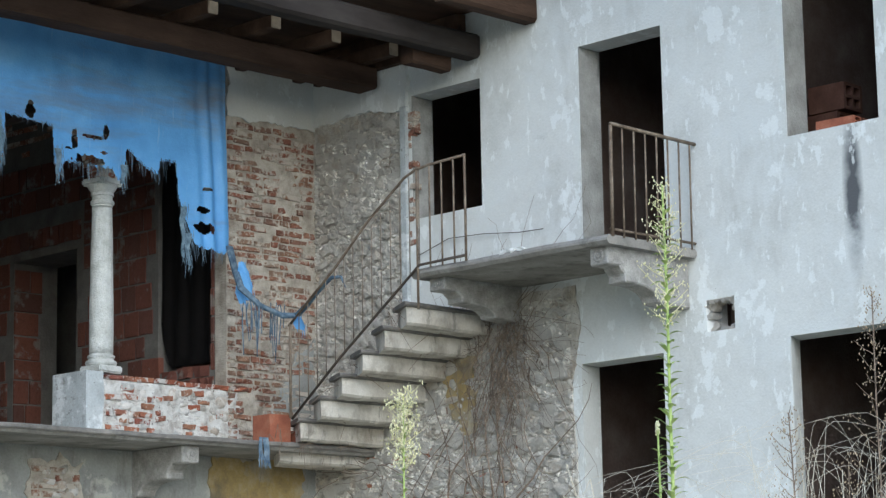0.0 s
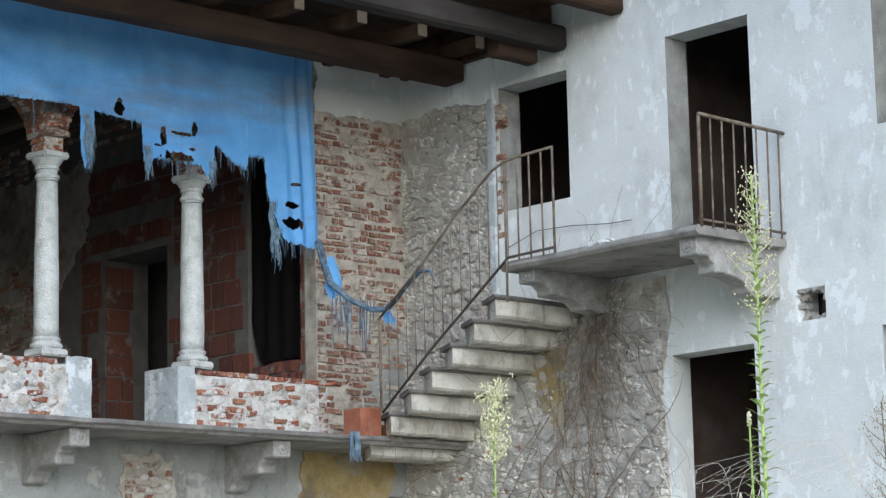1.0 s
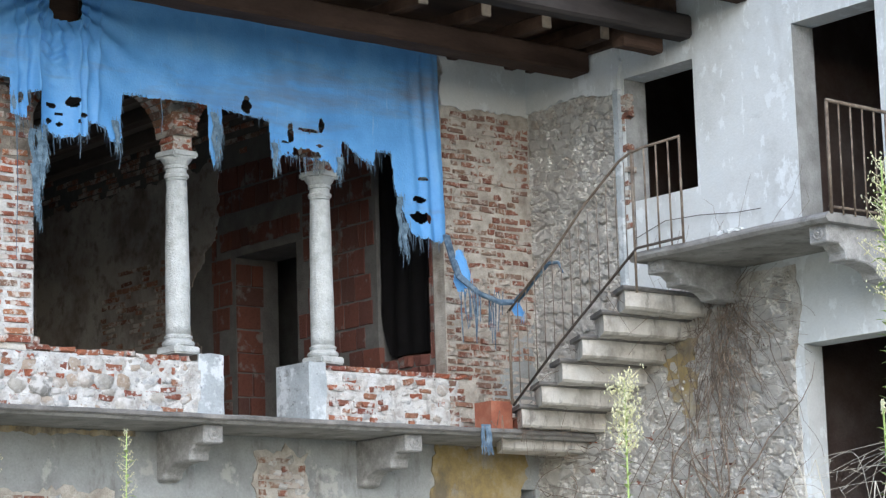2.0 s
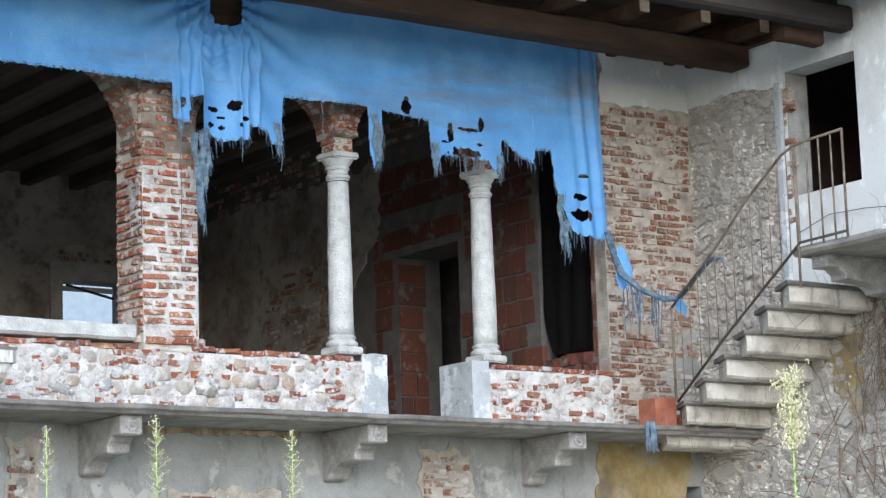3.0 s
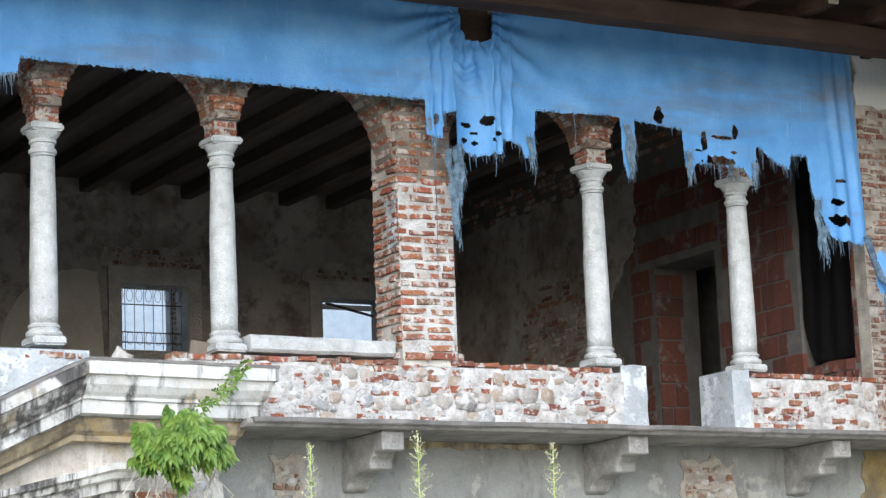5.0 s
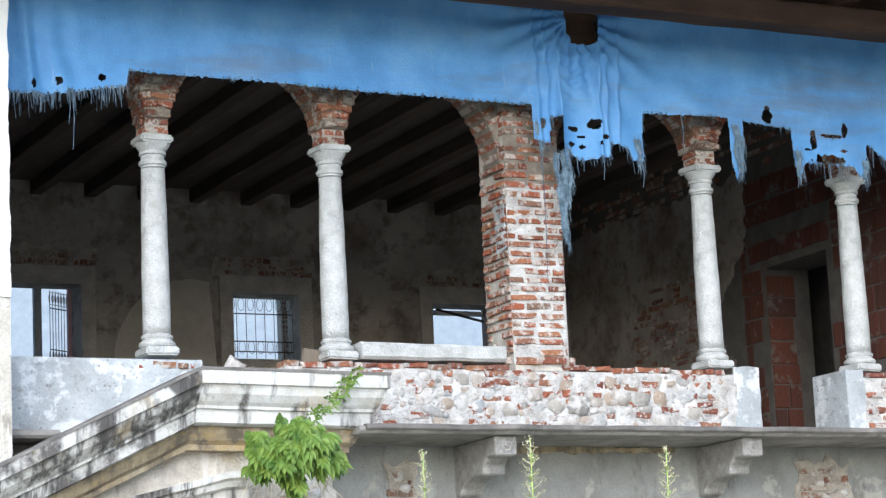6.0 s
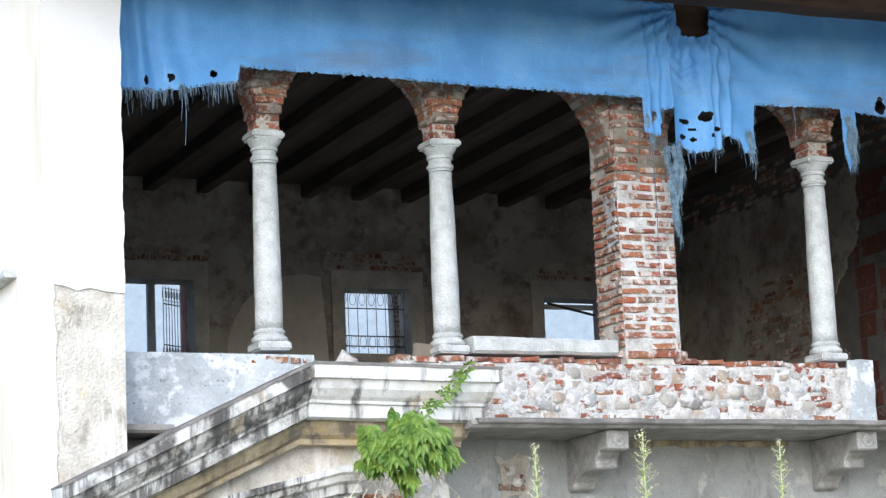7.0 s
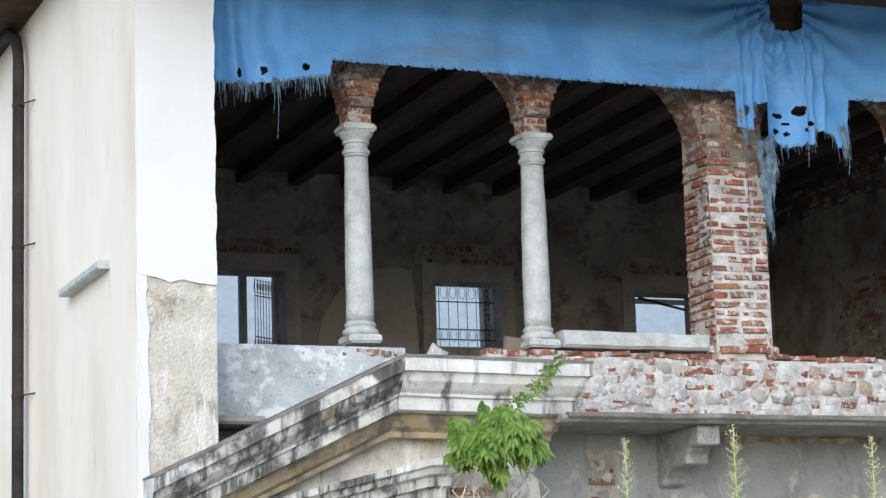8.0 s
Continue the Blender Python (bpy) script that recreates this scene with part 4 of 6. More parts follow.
for x, z in ring:
    col = [bm.verts.new((x, Y0, z)), bm.verts.new((x, Y0, 7.7)), bm.verts.new((x, Y1, 7.7)), bm.verts.new((x, Y1, z))]
    if prev:
        for k in range(4):
            bm.faces.new((prev[k], prev[(k + 1) % 4], col[(k + 1) % 4], col[k]))
    else:
        bm.faces.new(col)
    prev = col
bm.faces.new(prev)
bmesh.ops.remove_doubles(bm, verts=bm.verts[:], dist=0.0005)
bmesh.ops.recalc_face_normals(bm, faces=bm.faces)
arcade = setting("arcade_wall", bm, dark_mortar, "brick arches over the columns, in old mortar", "wall")
# voussoirs along the visible feet of the arches, and the imposts between them
for x0, x1, zl, zr in BAYS:
    mid, a = (x0 + x1) / 2, (x1 - x0) / 2
    for side in (-1, 1):
        zs = zl if side < 0 else zr
        for k in range(9):
            t = 0.05 + k * 0.118
            px, pz = mid + side * a * math.cos(t), zs + (CROWN - zs) * math.sin(t)
            nx, nz = math.cos(t) / a, math.sin(t) / (CROWN - zs)
            q = math.hypot(nx, nz)
            nx, nz = side * nx / q, nz / q
            c = (px + nx * 0.062, CY, pz + nz * 0.062)
            ang = math.degrees(math.atan2(nz, nx))
            piece(rnd.choice(BRICKS if k % 3 else LIMED), arcade, c, (0.135, 0.325, 0.055), 0, -ang)
for x, z in CAPS.items():
    bm = bmesh.new()
    box(bm, x - FOOT + 0.008, x + FOOT - 0.008, CY - FOOT, CY + FOOT, z - 0.002, z + 0.15)
    part("impost", bm, tan_mortar, arcade)
    for k in range(7):
        wide = FOOT + 0.004 + (0.03 * (k - 2.2) if k > 2 else 0)
        zz = z + 0.032 + k * 0.068
        cut = (0.0, 0.55, 1.0) if k % 2 else (0.0, 0.38, 1.0)
        for q0, q1 in zip(cut, cut[1:]):
            x0, x1 = x - wide + 2 * wide * q0, x - wide + 2 * wide * q1
            piece(rnd.choice(LIMED if k > 4 else BRICKS), arcade, ((x0 + x1) / 2, CY - (0.10 if k > 2 else 0.045), zz), (x1 - x0 - 0.014, 0.13, 0.055), 0, rnd.uniform(-3, 3))
        if k < 3:
            piece(rnd.choice(BRICKS), arcade, (x - 0.05, CY - 0.01 + 0.03 * (k % 2), zz), (0.17, 0.12, 0.055), -90, rnd.uniform(-3, 3))

# brick panel between the loggia and the wing
panel = setting("brick_panel", wall_bm("y", YF + 0.012, 0.17, (XI, XW + 0.03), (SLAB - 0.1, 7.7), []), tan_mortar, "wall of limed old brick and crumbling mortar", "wall")
courses(panel, LIMED, "y", YF - 0.004, XI, XW - 0.01, SLAB + 0.02, 6.98, keep=0.82, seed=31, proud=0.006, length=0.22, joint=0.02, wob=0.011, tip=3.0)
coat(panel, tan_mortar, "y", YF + 0.0065, XI + 0.005, XW + 0.03, SLAB, 7.0, 0.016, 0.02, 4)
front_skin("panel_top_render", [(XI, 6.98), (XW, 6.98), (XW, 7.75), (XI, 7.75)], plaster, "stained grey render above the bricks", 0.03, 0.05, 5)
front_skin("panel_foot_render", [(14.9, SLAB), (XW, SLAB), (XW, 4.9), (15.25, 4.6), (15.0, 4.3)], lower_plaster, "grey render at the foot of the brick wall", 0.025, 0.09, 7)

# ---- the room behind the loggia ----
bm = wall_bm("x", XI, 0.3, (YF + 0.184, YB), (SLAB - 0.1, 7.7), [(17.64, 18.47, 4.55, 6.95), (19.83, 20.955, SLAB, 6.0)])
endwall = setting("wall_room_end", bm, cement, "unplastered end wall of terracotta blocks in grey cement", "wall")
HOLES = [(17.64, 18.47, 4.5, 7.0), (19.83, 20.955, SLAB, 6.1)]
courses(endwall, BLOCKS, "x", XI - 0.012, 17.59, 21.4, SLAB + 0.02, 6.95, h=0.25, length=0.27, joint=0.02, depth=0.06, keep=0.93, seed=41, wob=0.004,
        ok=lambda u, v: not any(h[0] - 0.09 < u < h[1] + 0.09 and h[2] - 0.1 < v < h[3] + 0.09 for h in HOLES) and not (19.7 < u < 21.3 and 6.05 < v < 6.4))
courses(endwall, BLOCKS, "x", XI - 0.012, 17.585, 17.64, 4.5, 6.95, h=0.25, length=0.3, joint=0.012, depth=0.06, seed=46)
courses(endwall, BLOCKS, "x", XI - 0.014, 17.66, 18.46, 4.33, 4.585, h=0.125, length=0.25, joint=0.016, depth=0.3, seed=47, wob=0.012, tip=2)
courses(endwall, LIMED, "x", XI - 0.03, 21.9, 23.7, 3.8, 6.2, depth=0.05, keep=0.62, joint=0.02, seed=48, proud=0.01, tip=3)
skin("end_wall_render", [(21.45, SLAB), (YB, SLAB), (YB, 7.1), (21.2, 7.1), (21.3, 6.3), (22.0, 5.6), (21.5, 4.8)], room_plaster, "old dingy plaster on the far part of the end wall", at=XI, proud=0.02, jag=0.08)
courses(endwall, LIMED, "x", XI - 0.01, 18.0, YB - 0.1, 7.12, 7.66, h=0.07, length=0.26, joint=0.012, depth=0.05, keep=0.5, seed=42)
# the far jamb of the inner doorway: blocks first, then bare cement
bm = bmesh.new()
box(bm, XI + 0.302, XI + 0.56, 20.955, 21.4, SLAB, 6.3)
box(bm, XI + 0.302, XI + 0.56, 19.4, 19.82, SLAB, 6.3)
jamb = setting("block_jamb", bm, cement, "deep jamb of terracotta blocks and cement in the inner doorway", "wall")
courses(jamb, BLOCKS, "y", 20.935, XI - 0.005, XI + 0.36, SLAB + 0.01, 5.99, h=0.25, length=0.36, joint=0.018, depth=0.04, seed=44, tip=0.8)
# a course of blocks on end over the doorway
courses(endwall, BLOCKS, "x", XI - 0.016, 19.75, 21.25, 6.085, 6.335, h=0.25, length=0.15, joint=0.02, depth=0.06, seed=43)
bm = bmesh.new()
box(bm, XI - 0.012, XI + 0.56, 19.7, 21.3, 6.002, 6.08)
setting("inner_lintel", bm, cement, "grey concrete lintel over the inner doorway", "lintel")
# dark skin over the wing's plaster, standing in for shade behind the doorway
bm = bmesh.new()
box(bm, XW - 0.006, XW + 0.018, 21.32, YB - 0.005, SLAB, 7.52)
setting("passage_wall", bm, cement, "dark skin added over the passage wall for the shade behind the doorway", "wall")
# black sheet added across the end opening, in place of its unlit depth
bm = bmesh.new()
rows = []
for i in range(25):
    u = 17.645 + 0.82 * i / 24
    foot = 4.60 + 0.45 * max(0.0, (u - 18.34) / 0.125) ** 1.4
    rows.append([bm.verts.new((XI + 0.05 + 0.016 * math.sin(u * 26 + 0.6 * v) + 0.02 * noise.noise(Vector((u * 4, v * 2, 3))), u, v)) for v in np.linspace(foot, 6.93, 14)])
for p, q in zip(rows, rows[1:]):
    for k in range(13):
        bm.faces.new((p[k], q[k], q[k + 1], p[k + 1]))
bmesh.ops.solidify(bm, geom=bm.faces[:], thickness=0.004)
black = mat("black_plastic_sheet", [(0.012, 0.011, 0.011), (0.02, 0.018, 0.018)], 3, 0.6, 0.1, 40)
black.node_tree.nodes["Principled BSDF"].inputs["Specular IOR Level"].default_value = 0.15
tagged(part("plastic_sheet", bm, black, None, "", True), "black sheet added to stand for the dark of the block-walled opening", "plastic sheet")
WINS = [(7.30, 8.13, 5.45, 6.365), (9.94, 10.77, 5.56, 6.33), (12.5, 13.35, 5.45, 6.285)]
setting("wall_room_back", wall_bm("y", YB, 0.35, (4.85, XW + 0.015), (SLAB - 0.2, 7.9), WINS), room_plaster, "dingy plastered back wall with small windows", "wall")
SURR = mat("paler_window_surround", [(0.40, 0.375, 0.33), (0.50, 0.47, 0.42), (0.60, 0.57, 0.51)], 5, 0.95, 0.8, 40, bump_d=0.02)
for k, (x0, x1, z0, z1) in enumerate(WINS):
    setting("window_surround_%d" % (k + 1), wall_bm("y", YB - 0.03, 0.028, (x0 - 0.16, x1 + 0.16), (SLAB, z1 + 0.2), [(x0, x1, z0, z1)]), SURR, "paler plaster surround of a back window", "window surround")
    bed = setting("brick_lintel_%d" % (k + 1), patch_bm("y", YB, 0.014, [(x0 - 0.25, z1 + 0.2), (x1 + 0.25, z1 + 0.2), (x1 + 0.2, z1 + 0.42), (x0 - 0.2, z1 + 0.42)], 0.05, seed=k), tan_mortar, "bare brick lintel over a back window", "lintel")
    courses(bed, LIMED, "y", YB - 0.02, x0 - 0.2, x1 + 0.2, z1 + 0.21, z1 + 0.4, keep=0.8, length=0.1, seed=70 + k)
bm = bmesh.new()
box(bm, 4.7, XW + 0.01, YF + 0.5, YB + 0.4, 7.53, 7.61)
setting("ceiling_room", bm, ceiling_boards, "dark boarded ceiling of the loggia room", "ceiling")
for k in range(15):
    x = 5.11 + k * 0.63
    setting("ceiling_joist", long_block(1, YF + 0.46, YB, x - 0.07, x + 0.07, 7.37, 7.535, 0.4, 0.006, 0.012, k), wood_y, "dark timber ceiling joist", "joist")

# ---- roof over the gallery ----
setting("eave_beam", long_block(0, 4.0, 15.47, 16.38, 16.66, 7.22, 7.44, 0.3, 0.012, 0.02, 2), wood, "long dark timber eave beam", "beam")
setting("outer_eave_beam", long_block(0, 4.0, 15.52, 15.02, 15.22, 7.27, 7.5, 0.3, 0.012, 0.03, 5), zinc, "dark grey eave gutter beam", "gutter")
setting("inner_eave_board", long_block(0, 14.85, 15.36, 15.24, 15.4, 7.16, 7.32, 0.3, 0.01, 0.02, 9), wood, "dark timber board under the gutter", "beam")
setting("roof_edge_beam", long_block(0, 14.4, 15.56, 14.32, 14.5, 7.48, 7.72, 0.3, 0.012, 0.03, 6), wood, "dark timber beam at the roof's edge", "beam")
bm = bmesh.new()
box(bm, 14.0, XW - 0.005, 14.3, 14.946, EAVE, EAVE + 0.1)
box(bm, 3.8, XW - 0.005, 14.95, YB + 0.6, EAVE, EAVE + 0.12)
setting("roof_boards", bm, wood, "dark boarded roof over the gallery", "roof")
for k in range(16):
    x = 4.14 + k * 0.745
    ob = setting("rafter", long_block(1, 15.98, YF + 0.03, x - 0.06, x + 0.06, 7.445, 7.575, 0.3, 0.006, 0.012, k), wood, "timber rafter with a pale sawn end", "rafter")
    part("rafter_end", block_bm(x - 0.055, x + 0.055, 15.965, 15.985, 7.45, 7.57, 0.006), end_grain, ob, "pale sawn end grain")
setting("bracket_beam", long_block(1, 17.215, YF + 0.03, 9.935, 10.245, 7.13, 7.5, 0.15, 0.01, 0.02, 4), wood, "brown timber bracket over the pier", "beam")

# ---- torn tarpaulin ----
LOW = [(4.92, 6.35), (5.3, 6.33), (5.7, 6.4), (5.95, 6.44), (5.97, 6.57), (7.0, 6.57), (8.2, 6.55), (9.55, 6.55), (9.57, 6.25), (9.70, 6.2), (9.72, 6.44), (9.80, 6.44), (9.81, 6.1), (9.88, 6.0), (9.90, 6.15), (10.0, 6.08), (10.3, 6.12), (10.32, 6.26), (10.5, 6.22), (10.53, 6.12), (10.66, 6.1), (10.68, 6.55), (11.55, 6.57), (11.57, 6.15), (11.62, 6.0), (11.70, 6.2), (11.72, 6.55), (12.22, 6.5), (12.24, 6.16), (12.3, 6.08), (12.36, 6.2), (12.9, 6.2), (12.95, 6.1), (13.03, 6.12), (13.06, 6.42), (13.3, 6.26), (13.44, 6.22), (13.46, 6.36), (13.63, 6.36), (13.65, 6.05), (13.72, 5.85), (13.84, 5.6), (14.18, 5.55), (14.24, 5.6)]
TEARS = [(12.62, 6.25, 0.17, 0.05), (12.47, 6.42, 0.035, 0.10), (12.68, 6.47, 0.16, 0.018), (12.82, 6.53, 0.03, 0.07), (11.98, 6.62, 0.05, 0.08), (13.95, 5.95, 0.07, 0.03), (13.98, 5.78, 0.11, 0.055), (14.0, 6.15, 0.05, 0.018),
         (9.95, 6.36, 0.05, 0.02), (10.02, 6.29, 0.04, 0.018), (10.14, 6.40, 0.05, 0.045), (10.03, 6.2, 0.03, 0.02), (10.2, 6.23, 0.03, 0.02), (9.65, 6.38, 0.03, 0.05), (10.25, 6.3, 0.03, 0.02), (9.93, 6.22, 0.03, 0.025),
         (12.4, 6.33, 0.04, 0.012), (12.8, 6.34, 0.04, 0.012), (5.4, 6.45, 0.03, 0.03), (5.75, 6.5, 0.03, 0.025), (5.2, 6.42, 0.02, 0.04)]


def low(x):
    for (x0, z0), (x1, z1) in zip(LOW, LOW[1:]):
        if x0 <= x <= x1:
            return z0 + (z1 - z0) * (x - x0) / max(1e-6, x1 - x0) + 0.022 * noise.noise(Vector((x * 30, 0, 3)))
    return 6.5


def fold(x, z):
    """How far the sheet stands out towards the yard."""
    f = 0.03 * noise.noise(Vector((x * 1.1, z * 0.8, 1))) + 0.012 * noise.noise(Vector((x * 5, z * 2.5, 5)))
    f += 0.018 * (0.35 - abs(noise.noise(Vector((x * 1.6 + z * 1.3, z * 0.9 - x * 0.4, 12))))) + 0.012 * (0.3 - abs(noise.noise(Vector((x * 2.2 - z * 2.6, z * 1.1, 15)))))
    f += 0.004 * math.sin(x * 5 + z * 7 + 2 * noise.noise(Vector((x, z, 8))))
    g = math.exp(-((x - 9.98) / 0.34) ** 2)
    f += 0.06 * g
    for px, amp in ((9.60, 0.05), (9.69, 0.045), (9.79, 0.085), (10.20, 0.08), (10.30, 0.05), (10.43, 0.04)):
        px += 0.10 * (px - 9.98) * (z - 6.9) + 0.012 * noise.noise(Vector((px * 9, z * 3, 2)))
        f += amp * math.exp(-abs(x - px) / 0.028)
    if abs(x - 9.99) < 0.2:
        q = 1 - ((x - 9.99) / 0.2) ** 2
        f += q * (-0.03 + 0.016 * math.sin(46 * (z - 2.2 * (x - 9.99) ** 2) + 3 * noise.noise(Vector((x * 7, z * 5, 6)))) * max(0, min(1, (z - 6.45) / 0.3)))
    rx, rz = x - 9.98, z - 7.35
    rr = math.hypot(rx, rz)
    f += 0.026 * math.sin(math.atan2(rz, rx) * 21 + 1.5 * noise.noise(Vector((x * 2, z * 2, 4)))) * math.exp(-rr / 1.1) * min(1, rr / 0.3)
    f += 0.022 * math.exp(-((x - 14.08) / 0.18) ** 2) * math.sin(x * 38 + z * 1.5)
    f += 0.03 * math.exp(-((x - 5.15) / 0.3) ** 2) * math.sin(x * 27 + z * 2 + 2 * noise.noise(Vector((x * 3, z * 2, 7))))
    return f


tarp = thing("tarpaulin", "torn faded blue tarpaulin hanging from the eave over the arches", "tarpaulin")
bm = bmesh.new()
NX, NZ = 930, 200
grid = []
for i in range(NX + 1):
    x = 4.92 + (14.24 - 4.92) * i / NX
    top = 7.5 - 0.385 * max(0.0, 1 - abs((x - 10.085) / 0.175) ** 7) if abs(x - 10.085) < 0.175 else 7.5
    lo = low(x)
    col = []
    for j in range(NZ + 1):
        z = max(lo, min(top, 7.5 - 2.2 * j / NZ))
        col.append(bm.verts.new((x + 0.10 * max(0.0, 6.4 - z) * (1 if x > 13.64 else 0) * 0.3, 17.2 - fold(x, z), z)))
    grid.append(col)
for i in range(NX):
    for j in range(NZ):
        f = (grid[i][j], grid[i + 1][j], grid[i + 1][j + 1], grid[i][j + 1])
        c = (f[0].co + f[2].co) / 2
        za, zb = f[0].co.z - f[3].co.z < 0.001, f[1].co.z - f[2].co.z < 0.001
        if (za and zb) or (za and f[3].co.z < 6.8) or (zb and f[2].co.z < 6.8):
            continue
        if any(((c.x - a) / w) ** 2 + ((c.z - b) / h) ** 2 < 1 + 0.9 * noise.noise(c * 22) for a, b, w, h in TEARS):
            continue
        bm.faces.new(f)
bmesh.ops.delete(bm, geom=[v for v in bm.verts if not v.link_faces], context="VERTS")
part("sheet", bm, tarp_blue, tarp, "torn blue sheet", smooth=True)
bm = bmesh.new()
for k in range(900):
    x = rnd.uniform(4.95, 14.2) if k < 760 else rnd.uniform(4.95, 6.0)
    ragged = x < 6.0 or 9.6 < x < 10.7 or x > 12.2 or 11.56 < x < 12.2
    if not ragged and rnd.random() < 0.35:
        continue
    z = low(x) + 0.02
    ln = abs(rnd.gauss(0, 0.075)) + 0.02 if ragged else rnd.uniform(0.01, 0.045)
    y = 17.2 - fold(x, z) - 0.004
    w = rnd.uniform(0.0015, 0.0042)
    if 11.72 < x < 12.22:
        ln *= 0.35
    dx = rnd.uniform(-0.02, 0.02)
    a = [bm.verts.new((x - w, y, z)), bm.verts.new((x + w, y, z)), bm.verts.new((x + w * 0.5 + dx, y - 0.01, z - ln)), bm.verts.new((x - w * 0.5 + dx, y - 0.01, z - ln))]
    bm.faces.new(a)
for x, z0, ln in ((5.5, 6.4, 0.5), (5.47, 6.4, 0.3), (11.05, 6.55, 0.32), (10.62, 6.1, 0.22), (9.9, 6.1, 0.25), (13.72, 5.62, 0.35), (13.75, 5.62, 0.22), (9.62, 6.3, 1.3), (12.27, 6.1, 0.12), (13.4, 6.25, 0.14), (13.36, 6.25, 0.1)):
    tube(bm, [(x, 17.17, z0), (x + 0.01, 17.16, z0 - ln * 0.5), (x, 17.17, z0 - ln)], [0.005, 0.004, 0.002], 5)
tagged(part("fringe", bm, fringe_mat, tarp, "frayed threads along the torn edge"), kind="stuff")


def rag(bm, pts, widths, seed):
    """A twisted ribbon of torn sheet along a line."""
    rows = []
    for i, (p, w) in enumerate(zip(pts, widths)):
        a = 0.7 * noise.noise(Vector((i * 0.7, seed, 0)))
        d = Vector((math.cos(a), -math.sin(a) * 0.5, 0.12 * math.sin(i * 1.3 + seed)))
        rows.append([bm.verts.new(Vector(p) + d * w * s + Vector((0, -0.012 * math.cos(s * 3), 0))) for s in (-1, -0.4, 0.3, 1)])
    for p, q in zip(rows, rows[1:]):
        for k in range(3):
            bm.faces.new((p[k], p[k + 1], q[k + 1], q[k]))


def tatter(pts, widths, seed, parent, name="tatter"):
    bm = bmesh.new()
    rag(bm, pts, widths, seed)
    # loose threads along the strip
    for i, (p, w) in enumerate(zip(pts, widths)):
        for k in range(5 if name == "tatter" else 2):
            a = Vector(p) + Vector((w * math.sin(k * 2.1 + i * 1.7 + seed), -0.008, 0.01 * k))
            tube(bm, [a, a + Vector((0.012 * math.sin(k + i), -0.004, -0.04)), a + Vector((0.02 * math.sin(k * 3 + i), 0.0, -0.07 - 0.03 * (k % 3)))], [0.0028, 0.0022, 0.001], 3)
    return part(name, bm, tatter_mat if name == "tatter" else tarp_blue, parent)


for k in range(9):
    x = 9.80 + rnd.uniform(-0.02, 0.08)
    z0 = rnd.uniform(5.65, 6.35)
    tatter([(x + 0.02 * math.sin(i + k), 17.17 - 0.012 * (k % 3), z0 - i * 0.06) for i in range(7)], [0.027 * (1 - i / 7.5) + 0.005 for i in range(7)], k, tarp)
for x, z0, n in ((11.62, 6.5, 8), (11.66, 6.4, 6), (12.27, 6.3, 5), (13.0, 6.25, 4), (13.7, 5.95, 9), (13.76, 5.7, 6), (10.6, 6.3, 5), (9.62, 6.4, 5)):
    tatter([(x + 0.015 * math.sin(i * 1.4 + x), 17.165, z0 - i * 0.06) for i in range(n)], [0.032 * (1 - i / (n + 0.3)) + 0.006 for i in range(n)], x, tarp)

# the torn end of the sheet, twisted into a rope along the railing
rope = thing("tarpaulin_rope", "twisted strip of blue tarpaulin slung over the stair railing", "tarpaulin")
bm = bmesh.new()
line = [(14.2, 17.1, 5.6), (14.1, 16.9, 5.35), (14.02, 16.72, 5.15), (14.18, 16.64, 4.99), (14.40, 16.58, 4.91), (14.47, 16.45, 4.90), (14.45, 16.28, 4.97), (14.44, 16.1, 5.10), (14.45, 15.95, 5.19), (14.46, 15.82, 5.18), (14.46, 15.76, 5.08)]
tube(bm, line, [0.03, 0.034, 0.03, 0.026, 0.028, 0.03, 0.024, 0.022, 0.02, 0.016, 0.006], 7)
for v in bm.verts:
    v.co += 0.014 * noise.noise_vector(v.co * 22)
part("twist", bm, fringe_mat, rope, "frayed blue twist")
for (x, y, z), n, w in (((14.12, 16.82, 5.42), 9, 0.075), ((14.07, 16.8, 5.2), 5, 0.06), ((14.46, 16.42, 4.9), 4, 0.07)):
    tatter([(x + 0.012 * i, y, z - i * 0.045) for i in range(n)], [w * math.sin(0.5 + 2.4 * i / n) for i in range(n)], x, rope, "flap")
bm = bmesh.new()
for k in range(26):
    x, y = 14.0 + rnd.random() * 0.5, 16.7 - rnd.random() * 0.15
    z = 5.05 - rnd.random() * 0.1
    tube(bm, [(x, y, z), (x + rnd.uniform(-0.02, 0.02), y, z - rnd.uniform(0.05, 0.16)), (x + rnd.uniform(-0.03, 0.03), y, z - rnd.uniform(0.2, 0.5))], 0.0045, 4)
tagged(part("threads", bm, fringe_mat, rope), kind="stuff")
tuft = thing("tarpaulin_scrap", "frayed grey-blue scrap of sheet hanging over the slab's edge", "rag")
bm = bmesh.new()
for k in range(22):
    x = 14.12 + rnd.uniform(-0.05, 0.05)
    tube(bm, [(x, 16.52, 3.75), (x + rnd.uniform(-0.02, 0.02), 16.515, 3.62), (x + rnd.uniform(-0.05, 0.05), 16.51, 3.45 + rnd.uniform(0, 0.08))], [0.008, 0.006, 0.003], 4)
tagged(part("threads", bm, fringe_mat, tuft), kind="stuff")


